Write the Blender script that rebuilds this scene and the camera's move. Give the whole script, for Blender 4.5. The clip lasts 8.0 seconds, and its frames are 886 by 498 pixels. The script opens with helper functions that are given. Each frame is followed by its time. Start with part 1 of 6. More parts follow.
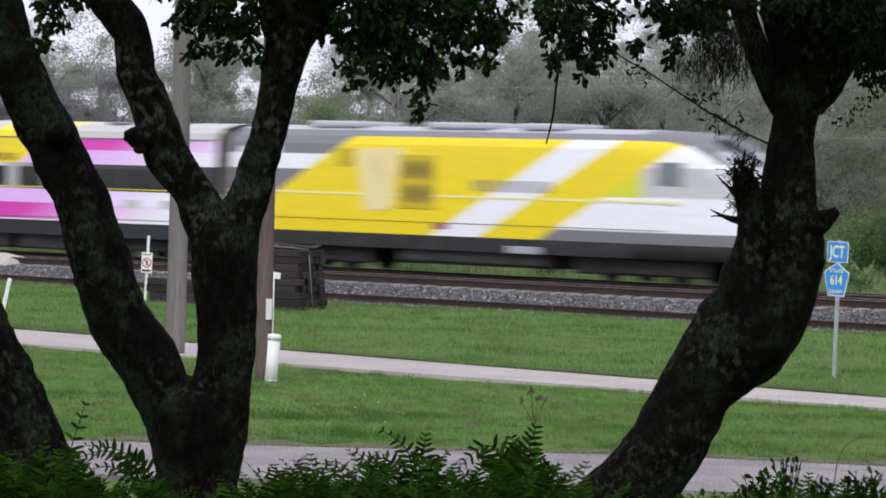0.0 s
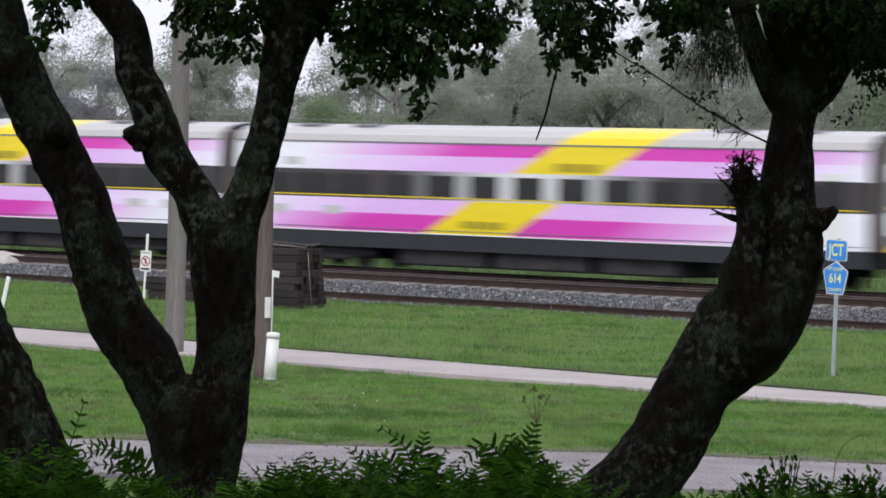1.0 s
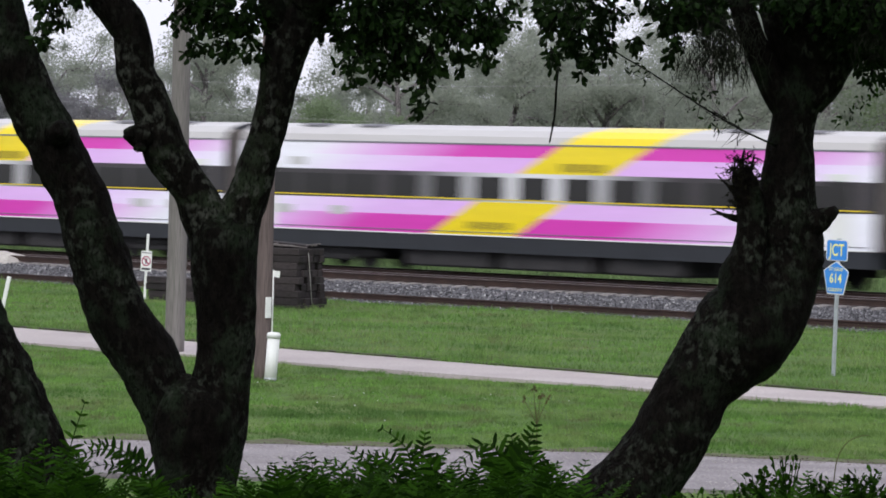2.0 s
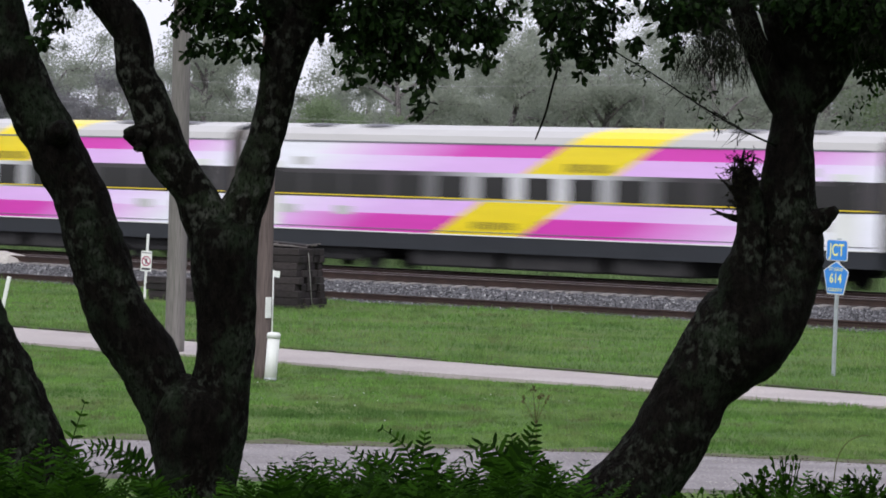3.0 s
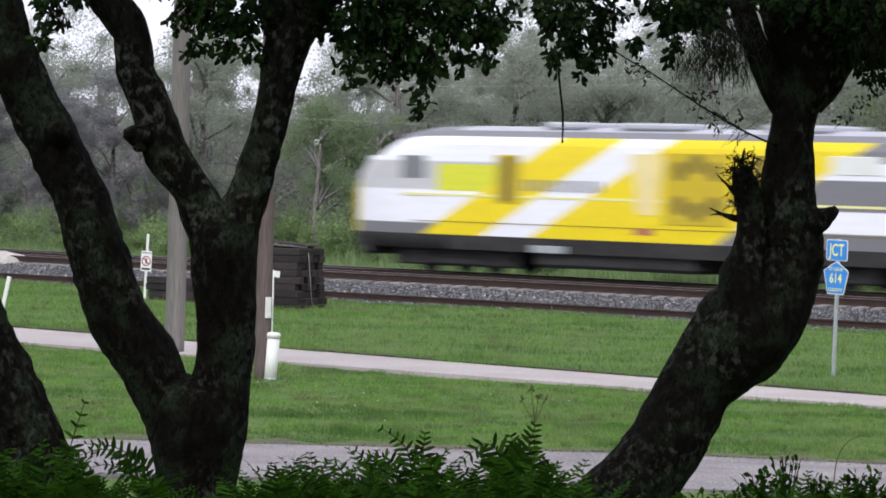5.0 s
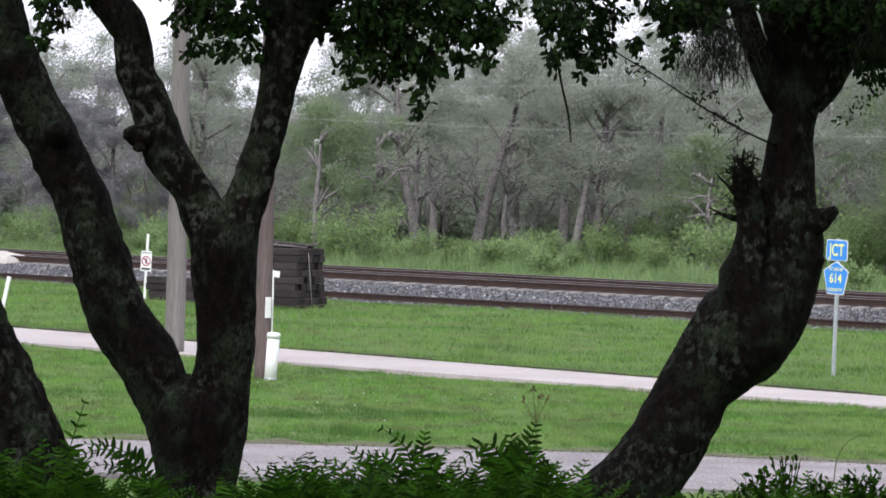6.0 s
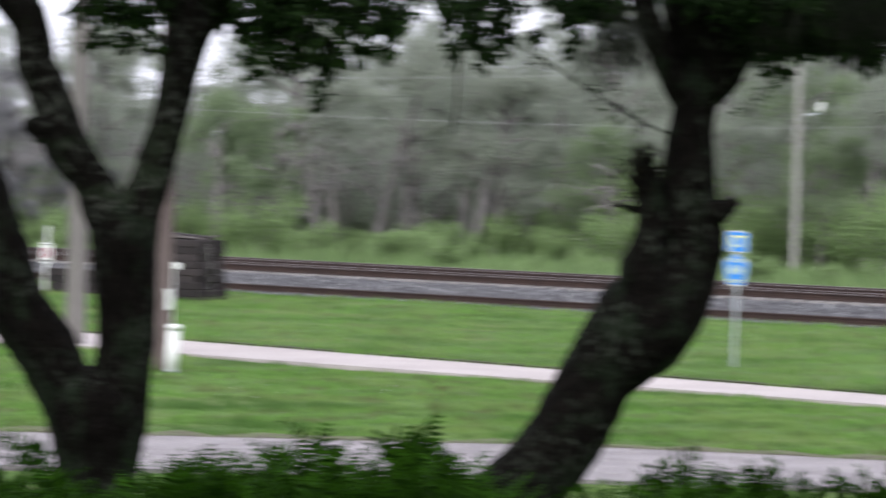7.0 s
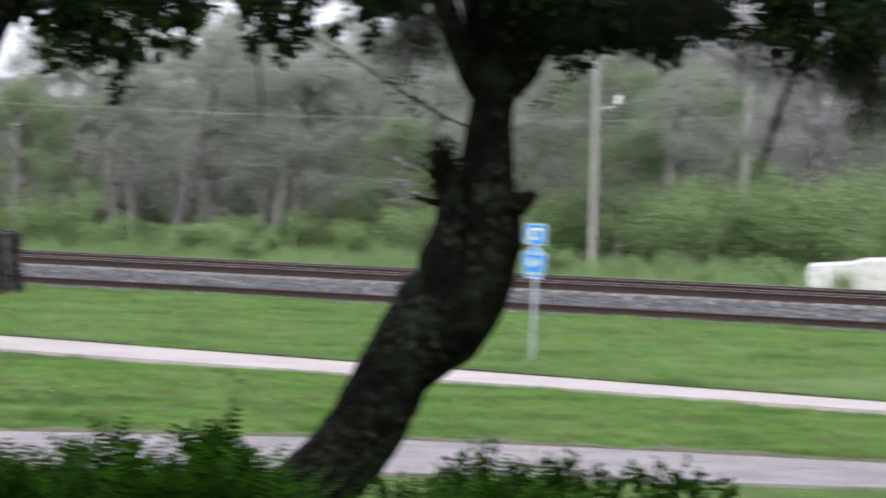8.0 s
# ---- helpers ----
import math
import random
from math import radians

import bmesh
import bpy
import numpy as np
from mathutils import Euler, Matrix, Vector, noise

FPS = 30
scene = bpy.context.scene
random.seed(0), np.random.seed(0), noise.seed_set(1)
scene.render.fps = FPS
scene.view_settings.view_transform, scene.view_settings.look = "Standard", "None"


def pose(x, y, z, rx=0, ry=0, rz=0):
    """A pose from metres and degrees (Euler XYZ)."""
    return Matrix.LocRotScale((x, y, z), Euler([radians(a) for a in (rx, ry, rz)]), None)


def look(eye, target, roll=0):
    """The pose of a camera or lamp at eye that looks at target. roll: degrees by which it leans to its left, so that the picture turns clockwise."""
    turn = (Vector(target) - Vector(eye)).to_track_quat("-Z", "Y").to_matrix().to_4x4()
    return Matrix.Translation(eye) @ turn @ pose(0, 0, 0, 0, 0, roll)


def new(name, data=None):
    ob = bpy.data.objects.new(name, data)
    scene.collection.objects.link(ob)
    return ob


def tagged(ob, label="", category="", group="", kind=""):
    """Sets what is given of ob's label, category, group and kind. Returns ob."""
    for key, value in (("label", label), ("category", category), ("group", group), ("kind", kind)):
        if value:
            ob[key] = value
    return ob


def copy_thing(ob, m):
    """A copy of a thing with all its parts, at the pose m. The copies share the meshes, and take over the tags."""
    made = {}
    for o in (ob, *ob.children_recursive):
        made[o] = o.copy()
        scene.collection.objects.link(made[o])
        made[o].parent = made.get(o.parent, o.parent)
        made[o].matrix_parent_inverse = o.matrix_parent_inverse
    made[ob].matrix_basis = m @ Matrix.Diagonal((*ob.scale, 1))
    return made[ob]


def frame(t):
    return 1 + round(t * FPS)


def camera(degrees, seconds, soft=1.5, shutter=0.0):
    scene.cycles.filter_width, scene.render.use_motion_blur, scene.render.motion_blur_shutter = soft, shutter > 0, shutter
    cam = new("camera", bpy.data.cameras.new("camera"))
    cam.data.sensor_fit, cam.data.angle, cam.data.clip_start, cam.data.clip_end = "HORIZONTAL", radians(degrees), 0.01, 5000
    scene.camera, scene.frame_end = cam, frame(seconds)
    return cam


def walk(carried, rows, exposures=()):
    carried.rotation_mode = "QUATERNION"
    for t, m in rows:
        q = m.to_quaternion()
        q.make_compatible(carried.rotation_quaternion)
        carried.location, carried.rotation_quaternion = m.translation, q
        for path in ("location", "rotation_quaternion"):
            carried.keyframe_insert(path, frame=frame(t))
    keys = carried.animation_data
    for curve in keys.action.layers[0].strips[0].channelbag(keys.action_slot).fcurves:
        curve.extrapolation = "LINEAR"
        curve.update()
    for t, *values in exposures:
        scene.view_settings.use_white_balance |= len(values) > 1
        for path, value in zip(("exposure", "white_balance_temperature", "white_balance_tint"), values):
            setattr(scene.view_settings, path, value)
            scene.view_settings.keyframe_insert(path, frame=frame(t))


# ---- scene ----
# ------------------------------------------------------------ camera and its turn
EYE = Vector((0, 0, 3.44))
cam = camera(12.8, 8.0, soft=1.75, shutter=0.8)


def aim(t, right, down=0.0):
    """A row for walk(): seconds, degrees of turn to the right and downwards from the first view."""
    a, b = radians(right), radians(-1.107 - down)
    way = Vector((math.sin(a) * math.cos(b), math.cos(a) * math.cos(b), math.sin(b)))
    return t, look(EYE, EYE + way * 50, 1.5)


walk(cam, [
    aim(0, -0.009, -0.024),
    aim(0.1, 0.008, -0.008),
    aim(0.5, 0.008, -0.000),
    aim(1, 0.008, -0.000),
    aim(1.5, -0.004, 0.000),
    aim(1.7, -0.000, -0.000),
    aim(2.8, -0.000, -0.000),
    aim(4.7, -0.000, -0.000),
    aim(5.8, -0.000, -0.000),
    aim(6.2, 0.008, -0.000),
    aim(6.3, 0.271, 0.009),
    aim(6.4, 0.443, 0.013),
    aim(6.5, 0.517, 0.011),
    aim(6.6, 0.500, 0.011),
    aim(6.7, 0.500, 0.011),
    aim(6.8, 0.558, 0.014),
    aim(6.9, 0.780, 0.037),
    aim(7, 1.445, 0.085),
    aim(7.1, 2.019, 0.078),
    aim(7.2, 2.429, 0.068),
    aim(7.3, 2.527, 0.065),
    aim(7.4, 2.593, 0.055),
    aim(7.5, 2.609, 0.046),
    aim(7.6, 2.699, 0.044),
    aim(7.7, 3.003, 0.077),
    aim(7.8, 3.421, 0.083),
    aim(7.9, 3.848, 0.088),
    aim(8, 4.365, 0.112),
], [(0, 0.36), (4.7, 0.38), (5.5, 0.82), (8.0, 0.92)])

# ------------------------------------------------------------ world and light
world = bpy.data.worlds.new("overcast_sky")
scene.world = world
world.use_nodes = True
wn, wl = world.node_tree.nodes, world.node_tree.links
sky = wn.new("ShaderNodeTexSky")
sky.sky_type, sky.sun_disc = "NISHITA", False
sky.sun_elevation, sky.sun_rotation = radians(43), radians(199)
sky.air_density, sky.dust_density = 1.0, 4.0
grey = wn.new("ShaderNodeHueSaturation")
grey.inputs["Saturation"].default_value = 0.12
clouds = wn.new("ShaderNodeMix")
clouds.data_type = "RGBA"
clouds.inputs["Factor"].default_value = 0.72
clouds.inputs["B"].default_value = (10.5, 10.6, 12.4, 1)
wl.new(sky.outputs[0], grey.inputs["Color"])
wl.new(grey.outputs[0], clouds.inputs["A"])
wl.new(clouds.outputs["Result"], wn["Background"].inputs["Color"])
wn["Background"].inputs["Strength"].default_value = 0.092
sun = new("sun", bpy.data.lights.new("sun", "SUN"))
sun.data.energy, sun.data.angle, sun.data.color = 1.15, radians(28), (1.0, 0.97, 0.93)
sun.matrix_world = look((0, 0, 40), (14, 40, 0))


# ------------------------------------------------------------ materials
def nodes_of(name, rough=0.8, metal=0.0, spec=0.35):
    m = bpy.data.materials.new(name)
    m.use_nodes = True
    nt = m.node_tree
    b = nt.nodes["Principled BSDF"]
    b.inputs["Roughness"].default_value, b.inputs["Metallic"].default_value = rough, metal
    b.inputs["Specular IOR Level"].default_value = spec
    return m, nt.nodes, nt.links, b


def noise_tex(n, l, scale, detail=5.0, stretch=(1, 1, 1)):
    tc, mp, tx = n.new("ShaderNodeTexCoord"), n.new("ShaderNodeMapping"), n.new("ShaderNodeTexNoise")
    mp.inputs["Scale"].default_value = stretch
    tx.inputs["Scale"].default_value, tx.inputs["Detail"].default_value = scale, detail
    l.new(tc.outputs["Object"], mp.inputs["Vector"])
    l.new(mp.outputs["Vector"], tx.inputs["Vector"])
    return tx.outputs["Fac"]


def ramp(n, l, fac, stops):
    r = n.new("ShaderNodeValToRGB")
    while len(r.color_ramp.elements) < len(stops):
        r.color_ramp.elements.new(0.5)
    for e, (p, c) in zip(r.color_ramp.elements, stops):
        e.position, e.color = p, (*c, 1)
    l.new(fac, r.inputs["Fac"])
    return r.outputs["Color"]


def blend(n, l, fac, a, b, mode="MIX"):
    m = n.new("ShaderNodeMix")
    m.data_type, m.blend_type = "RGBA", mode
    for key, v in (("Factor", fac), ("A", a), ("B", b)):
        if isinstance(v, (int, float)):
            m.inputs[key].default_value = v
        elif isinstance(v, tuple):
            m.inputs[key].default_value = (*v, 1)
        else:
            l.new(v, m.inputs[key])
    return m.outputs["Result"]


def calc(n, l, op, a, b=0.0, clamp=False):
    m = n.new("ShaderNodeMath")
    m.operation, m.use_clamp = op, clamp
    for i, v in enumerate((a, b)):
        if isinstance(v, (int, float)):
            m.inputs[i].default_value = v
        else:
            l.new(v, m.inputs[i])
    return m.outputs[0]


def relief(n, l, b, fac, strength, depth):
    bp = n.new("ShaderNodeBump")
    bp.inputs["Strength"].default_value, bp.inputs["Distance"].default_value = strength, depth
    l.new(fac, bp.inputs["Height"])
    l.new(bp.outputs[0], b.inputs["Normal"])


def surface(name, a, b2, c=None, scale=2.0, fine=40.0, rough=0.8, metal=0.0, bump=0.3, depth=0.01, stretch=(1, 1, 1), spec=0.35, per=0.0):
    """A worn surface: broad patches between two colours, fine grain towards a third, relief."""
    m, n, l, b = nodes_of(name, rough, metal, spec)
    big, small = noise_tex(n, l, scale, 4, stretch), noise_tex(n, l, fine, 6, stretch)
    col = ramp(n, l, big, [(0.35, a), (0.65, b2)])
    col = blend(n, l, calc(n, l, "MULTIPLY", ramp(n, l, small, [(0.4, (0, 0, 0)), (0.7, (1, 1, 1))]), 0.7), col, c or tuple(x * 0.55 for x in a))
    if per:
        oi, hv = n.new("ShaderNodeObjectInfo"), n.new("ShaderNodeHueSaturation")
        l.new(calc(n, l, "ADD", calc(n, l, "MULTIPLY", oi.outputs["Random"], per), 1 - per / 2), hv.inputs["Value"])
        l.new(col, hv.inputs["Color"])
        col = hv.outputs[0]
    l.new(col, b.inputs["Base Color"])
    relief(n, l, b, small, bump, depth)
    return m


def leafy(name, dark, light, rough=0.45, through_light=0.3, spec=0.4, top=1.5, size=1.3):
    """Leaves: each takes its own tone, and lets some light through."""
    m, n, l, b = nodes_of(name, rough, 0, spec)
    geo = n.new("ShaderNodeNewGeometry")
    patch = noise_tex(n, l, size, 3)
    col = ramp(n, l, geo.outputs["Random Per Island"], [(0.0, dark), (0.75, light), (1.0, tuple(min(1, x * top) for x in light))])
    col = blend(n, l, ramp(n, l, patch, [(0.35, (0, 0, 0)), (0.7, (0.6, 0.6, 0.6))]), col, dark)
    l.new(col, b.inputs["Base Color"])
    tr, mx = n.new("ShaderNodeBsdfTranslucent"), n.new("ShaderNodeMixShader")
    l.new(col, tr.inputs["Color"])
    mx.inputs[0].default_value = through_light
    l.new(b.outputs[0], mx.inputs[1])
    l.new(tr.outputs[0], mx.inputs[2])
    l.new(mx.outputs[0], n["Material Output"].inputs["Surface"])
    return m


def bark_material(name, base, pale, lichen, amount=0.5):
    """Cracked bark with broad green-grey lichen and small pale flecks."""
    m, n, l, b = nodes_of(name, 0.95, 0, 0.08)
    plate, crack = noise_tex(n, l, 26, 9, (1, 1, 0.45)), noise_tex(n, l, 70, 8, (1, 1, 0.5))
    big, spots, spots2 = noise_tex(n, l, 2.6, 5), noise_tex(n, l, 5.0, 12), noise_tex(n, l, 23, 14, (1, 1, 0.8))
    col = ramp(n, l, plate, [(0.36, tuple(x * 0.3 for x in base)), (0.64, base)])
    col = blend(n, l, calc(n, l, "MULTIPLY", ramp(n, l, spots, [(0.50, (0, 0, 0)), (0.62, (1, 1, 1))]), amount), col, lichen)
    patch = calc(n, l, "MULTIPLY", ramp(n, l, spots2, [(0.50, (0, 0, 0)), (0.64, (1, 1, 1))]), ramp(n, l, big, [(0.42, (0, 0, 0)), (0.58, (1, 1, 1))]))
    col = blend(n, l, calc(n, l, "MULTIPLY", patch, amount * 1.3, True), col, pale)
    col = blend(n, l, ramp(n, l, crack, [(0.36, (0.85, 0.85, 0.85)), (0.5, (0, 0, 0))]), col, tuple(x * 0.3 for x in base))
    l.new(col, b.inputs["Base Color"])
    relief(n, l, b, calc(n, l, "ADD", plate, calc(n, l, "MULTIPLY", crack, 0.6)), 1.0, 0.04)
    return m


def paint(name, color, rough=0.35, dirt=0.12, metal=0.0):
    return surface(name, color, tuple(x * (1 - dirt) for x in color), tuple(x * (1 - 2 * dirt) for x in color), 1.5, 60, rough, metal, 0.05, 0.002, spec=0.45)


YELLOW, WHITE, SLATE = (0.82, 0.65, 0.016), (0.84, 0.85, 0.93), (0.19, 0.19, 0.215)


def coach_livery(name, strong_low):
    """Painted flank: a slanting yellow panel amidships, rose fading out to white towards the ends."""
    m, n, l, b = nodes_of(name, 0.3, 0, 0.45)
    tc, xyz = n.new("ShaderNodeTexCoord"), n.new("ShaderNodeSeparateXYZ")
    l.new(tc.outputs["Object"], xyz.inputs[0])
    z = calc(n, l, "SUBTRACT", xyz.outputs["Z"], 2.55)
    p = calc(n, l, "ABSOLUTE", calc(n, l, "SUBTRACT", xyz.outputs["X"], calc(n, l, "ADD", 0.3, calc(n, l, "MULTIPLY", z, 1.95))))
    far = calc(n, l, "DIVIDE", p, 12.5)
    strong = ramp(n, l, far, [(0.0, (0.66, 0.045, 0.44)), (0.40, (0.66, 0.05, 0.45)), (0.5, (0.71, 0.19, 0.62)), (0.68, (0.77, 0.44, 0.82)), (0.92, WHITE)])
    pale = ramp(n, l, far, [(0.0, (0.75, 0.44, 0.86)), (0.4, (0.75, 0.47, 0.87)), (0.68, (0.8, 0.64, 0.92)), (0.88, WHITE)])
    if strong_low is None:
        base = blend(n, l, 0.0, (0.47, 0.46, 0.46), WHITE)
    else:
        cut = calc(n, l, "GREATER_THAN", xyz.outputs["Z"], strong_low)
        base = blend(n, l, cut, strong, pale) if strong_low < 2 else blend(n, l, cut, pale, strong)
    yel = calc(n, l, "LESS_THAN", p, 1.72)
    base = blend(n, l, yel, base, YELLOW)
    grime = noise_tex(n, l, 3, 6, (0.3, 1, 2))
    base = blend(n, l, 0.10, base, ramp(n, l, grime, [(0.3, (0.35, 0.35, 0.35)), (0.7, (1, 1, 1))]), "MULTIPLY")
    l.new(base, b.inputs["Base Color"])
    return m


def window_band(name):
    """Dark glazed band whose piers turn silver amidships."""
    m, n, l, b = nodes_of(name, 0.25, 0, 0.5)
    tc, xyz = n.new("ShaderNodeTexCoord"), n.new("ShaderNodeSeparateXYZ")
    l.new(tc.outputs["Object"], xyz.inputs[0])
    p = calc(n, l, "DIVIDE", calc(n, l, "ABSOLUTE", xyz.outputs["X"]), 12.5)
    l.new(ramp(n, l, p, [(0.0, (0.72, 0.72, 0.76)), (0.12, (0.6, 0.6, 0.63)), (0.3, (0.2, 0.2, 0.21)), (0.42, (0.045, 0.04, 0.045))]), b.inputs["Base Color"])
    return m


def engine_livery(name):
    """Engine flank: yellow with a slanting white stripe, grey and white bands behind, white before."""
    m, n, l, b = nodes_of(name, 0.3, 0, 0.45)
    tc, xyz = n.new("ShaderNodeTexCoord"), n.new("ShaderNodeSeparateXYZ")
    l.new(tc.outputs["Object"], xyz.inputs[0])
    x, y, z = xyz.outputs["X"], xyz.outputs["Y"], xyz.outputs["Z"]
    side = calc(n, l, "SIGN", y)
    rise = calc(n, l, "MULTIPLY", calc(n, l, "SUBTRACT", z, 1.1), 1.88)
    # the stripes lean forward on one flank and backward on the other
    mirror = calc(n, l, "MULTIPLY", calc(n, l, "ADD", side, 1.0), 0.5)
    p = calc(n, l, "ADD", x, calc(n, l, "MULTIPLY", side, rise))
    p = calc(n, l, "SUBTRACT", p, calc(n, l, "MULTIPLY", mirror, 4.6))
    h = calc(n, l, "DIVIDE", z, 4.4)
    bands = ramp(n, l, h, [(0.0, SLATE), (0.355, SLATE), (0.36, WHITE), (0.49, WHITE), (0.495, SLATE), (0.68, SLATE), (0.685, WHITE), (0.785, WHITE), (0.79, SLATE)])
    nose = ramp(n, l, h, [(0.0, SLATE), (0.33, SLATE), (0.335, WHITE), (0.55, WHITE), (0.56, (0.55, 0.55, 0.58)), (0.74, (0.5, 0.5, 0.53)), (0.75, WHITE)])
    # a lime field lies before the cab
    lime = calc(n, l, "MULTIPLY", calc(n, l, "LESS_THAN", x, 17.0), calc(n, l, "MULTIPLY", calc(n, l, "GREATER_THAN", z, 2.42), calc(n, l, "LESS_THAN", z, 3.2)))
    nose = blend(n, l, lime, nose, (0.66, 0.68, 0.045))
    col = blend(n, l, calc(n, l, "GREATER_THAN", p, calc(n, l, "ADD", 0.1, calc(n, l, "MULTIPLY", mirror, 1.8))), bands, YELLOW)
    col = blend(n, l, calc(n, l, "MULTIPLY", calc(n, l, "GREATER_THAN", p, 8.8), calc(n, l, "LESS_THAN", p, 10.7)), col, WHITE)
    col = blend(n, l, calc(n, l, "GREATER_THAN", p, 13.1), col, nose)
    col = blend(n, l, calc(n, l, "GREATER_THAN", x, 20.6), col, YELLOW)
    grime = noise_tex(n, l, 2.5, 6, (0.3, 1, 2))
    col = blend(n, l, 0.12, col, ramp(n, l, grime, [(0.3, (0.4, 0.38, 0.35)), (0.7, (1, 1, 1))]), "MULTIPLY")
    l.new(col, b.inputs["Base Color"])
    return m


def lawn_material():
    m, n, l, b = nodes_of("lawn", 0.95, 0, 0.1)
    big, mid, fine, streak = noise_tex(n, l, 0.12, 4), noise_tex(n, l, 0.8, 5), noise_tex(n, l, 14, 6), noise_tex(n, l, 0.55, 7, (0.5, 1, 1))
    col = ramp(n, l, mid, [(0.3, (0.066, 0.117, 0.036)), (0.7, (0.112, 0.187, 0.055))])
    col = blend(n, l, ramp(n, l, big, [(0.4, (0, 0, 0)), (0.7, (0.7, 0.7, 0.7))]), col, (0.085, 0.15, 0.043))
    col = blend(n, l, ramp(n, l, streak, [(0.5, (0, 0, 0)), (0.7, (0.7, 0.7, 0.7))]), col, (0.145, 0.172, 0.066))
    worn = noise_tex(n, l, 1.1, 9, (0.45, 1, 1))
    col = blend(n, l, ramp(n, l, worn, [(0.58, (0, 0, 0)), (0.74, (0.55, 0.55, 0.55))]), col, (0.128, 0.111, 0.0723))
    col = blend(n, l, ramp(n, l, fine, [(0.4, (0, 0, 0)), (0.75, (0.4, 0.4, 0.4))]), col, (0.0595, 0.0978, 0.0238))
    l.new(col, b.inputs["Base Color"])
    relief(n, l, b, fine, 0.8, 0.05)
    return m


def grass_material():
    """Mown blades: fresh green of many tones, with straw-coloured, brownish and dark stretches."""
    m = leafy("grass_blade", (0.1, 0.2, 0.046), (0.186, 0.348, 0.078), 0.9, 0.38, 0.12, 1.25, 2.4)
    n, l = m.node_tree.nodes, m.node_tree.links
    b, tr = n["Principled BSDF"], [q for q in n if q.type == "BSDF_TRANSLUCENT"][0]
    col = b.inputs["Base Color"].links[0].from_socket
    dry, bare = noise_tex(n, l, 0.55, 7, (0.8, 0.5, 1)), noise_tex(n, l, 1.6, 8, (0.8, 0.5, 1))
    col = blend(n, l, ramp(n, l, dry, [(0.46, (0, 0, 0)), (0.60, (0.8, 0.8, 0.8))]), col, (0.2, 0.29, 0.094))
    col = blend(n, l, ramp(n, l, bare, [(0.52, (0, 0, 0)), (0.64, (0.8, 0.8, 0.8))]), col, (0.138, 0.14, 0.074))
    lush, tuft = noise_tex(n, l, 0.7, 5, (0.5, 0.5, 1)), noise_tex(n, l, 3.4, 5, (0.8, 0.6, 1))
    col = blend(n, l, ramp(n, l, lush, [(0.38, (0.85, 0.85, 0.85)), (0.5, (0, 0, 0))]), col, (0.07, 0.142, 0.036))
    col = blend(n, l, ramp(n, l, tuft, [(0.36, (0.7, 0.7, 0.7)), (0.47, (0, 0, 0))]), col, (0.062, 0.115, 0.034))
    l.new(col, b.inputs["Base Color"])
    l.new(col, tr.inputs["Color"])
    return m


def stone_material():
    """Crushed stone: every piece has its own grey, a few nearly white."""
    m, n, l, b = nodes_of("crushed_stone", 0.9, 0, 0.3)
    geo = n.new("ShaderNodeNewGeometry")
    col = ramp(n, l, geo.outputs["Random Per Island"], [(0.0, (0.04, 0.04, 0.044)), (0.5, (0.11, 0.11, 0.12)), (0.9, (0.19, 0.19, 0.205)), (1.0, (0.42, 0.42, 0.42))])
    grain = noise_tex(n, l, 30, 5)
    col = blend(n, l, 0.4, col, ramp(n, l, grain, [(0.3, (0.4, 0.4, 0.4)), (0.7, (1, 1, 1))]), "MULTIPLY")
    l.new(col, b.inputs["Base Color"])
    return m


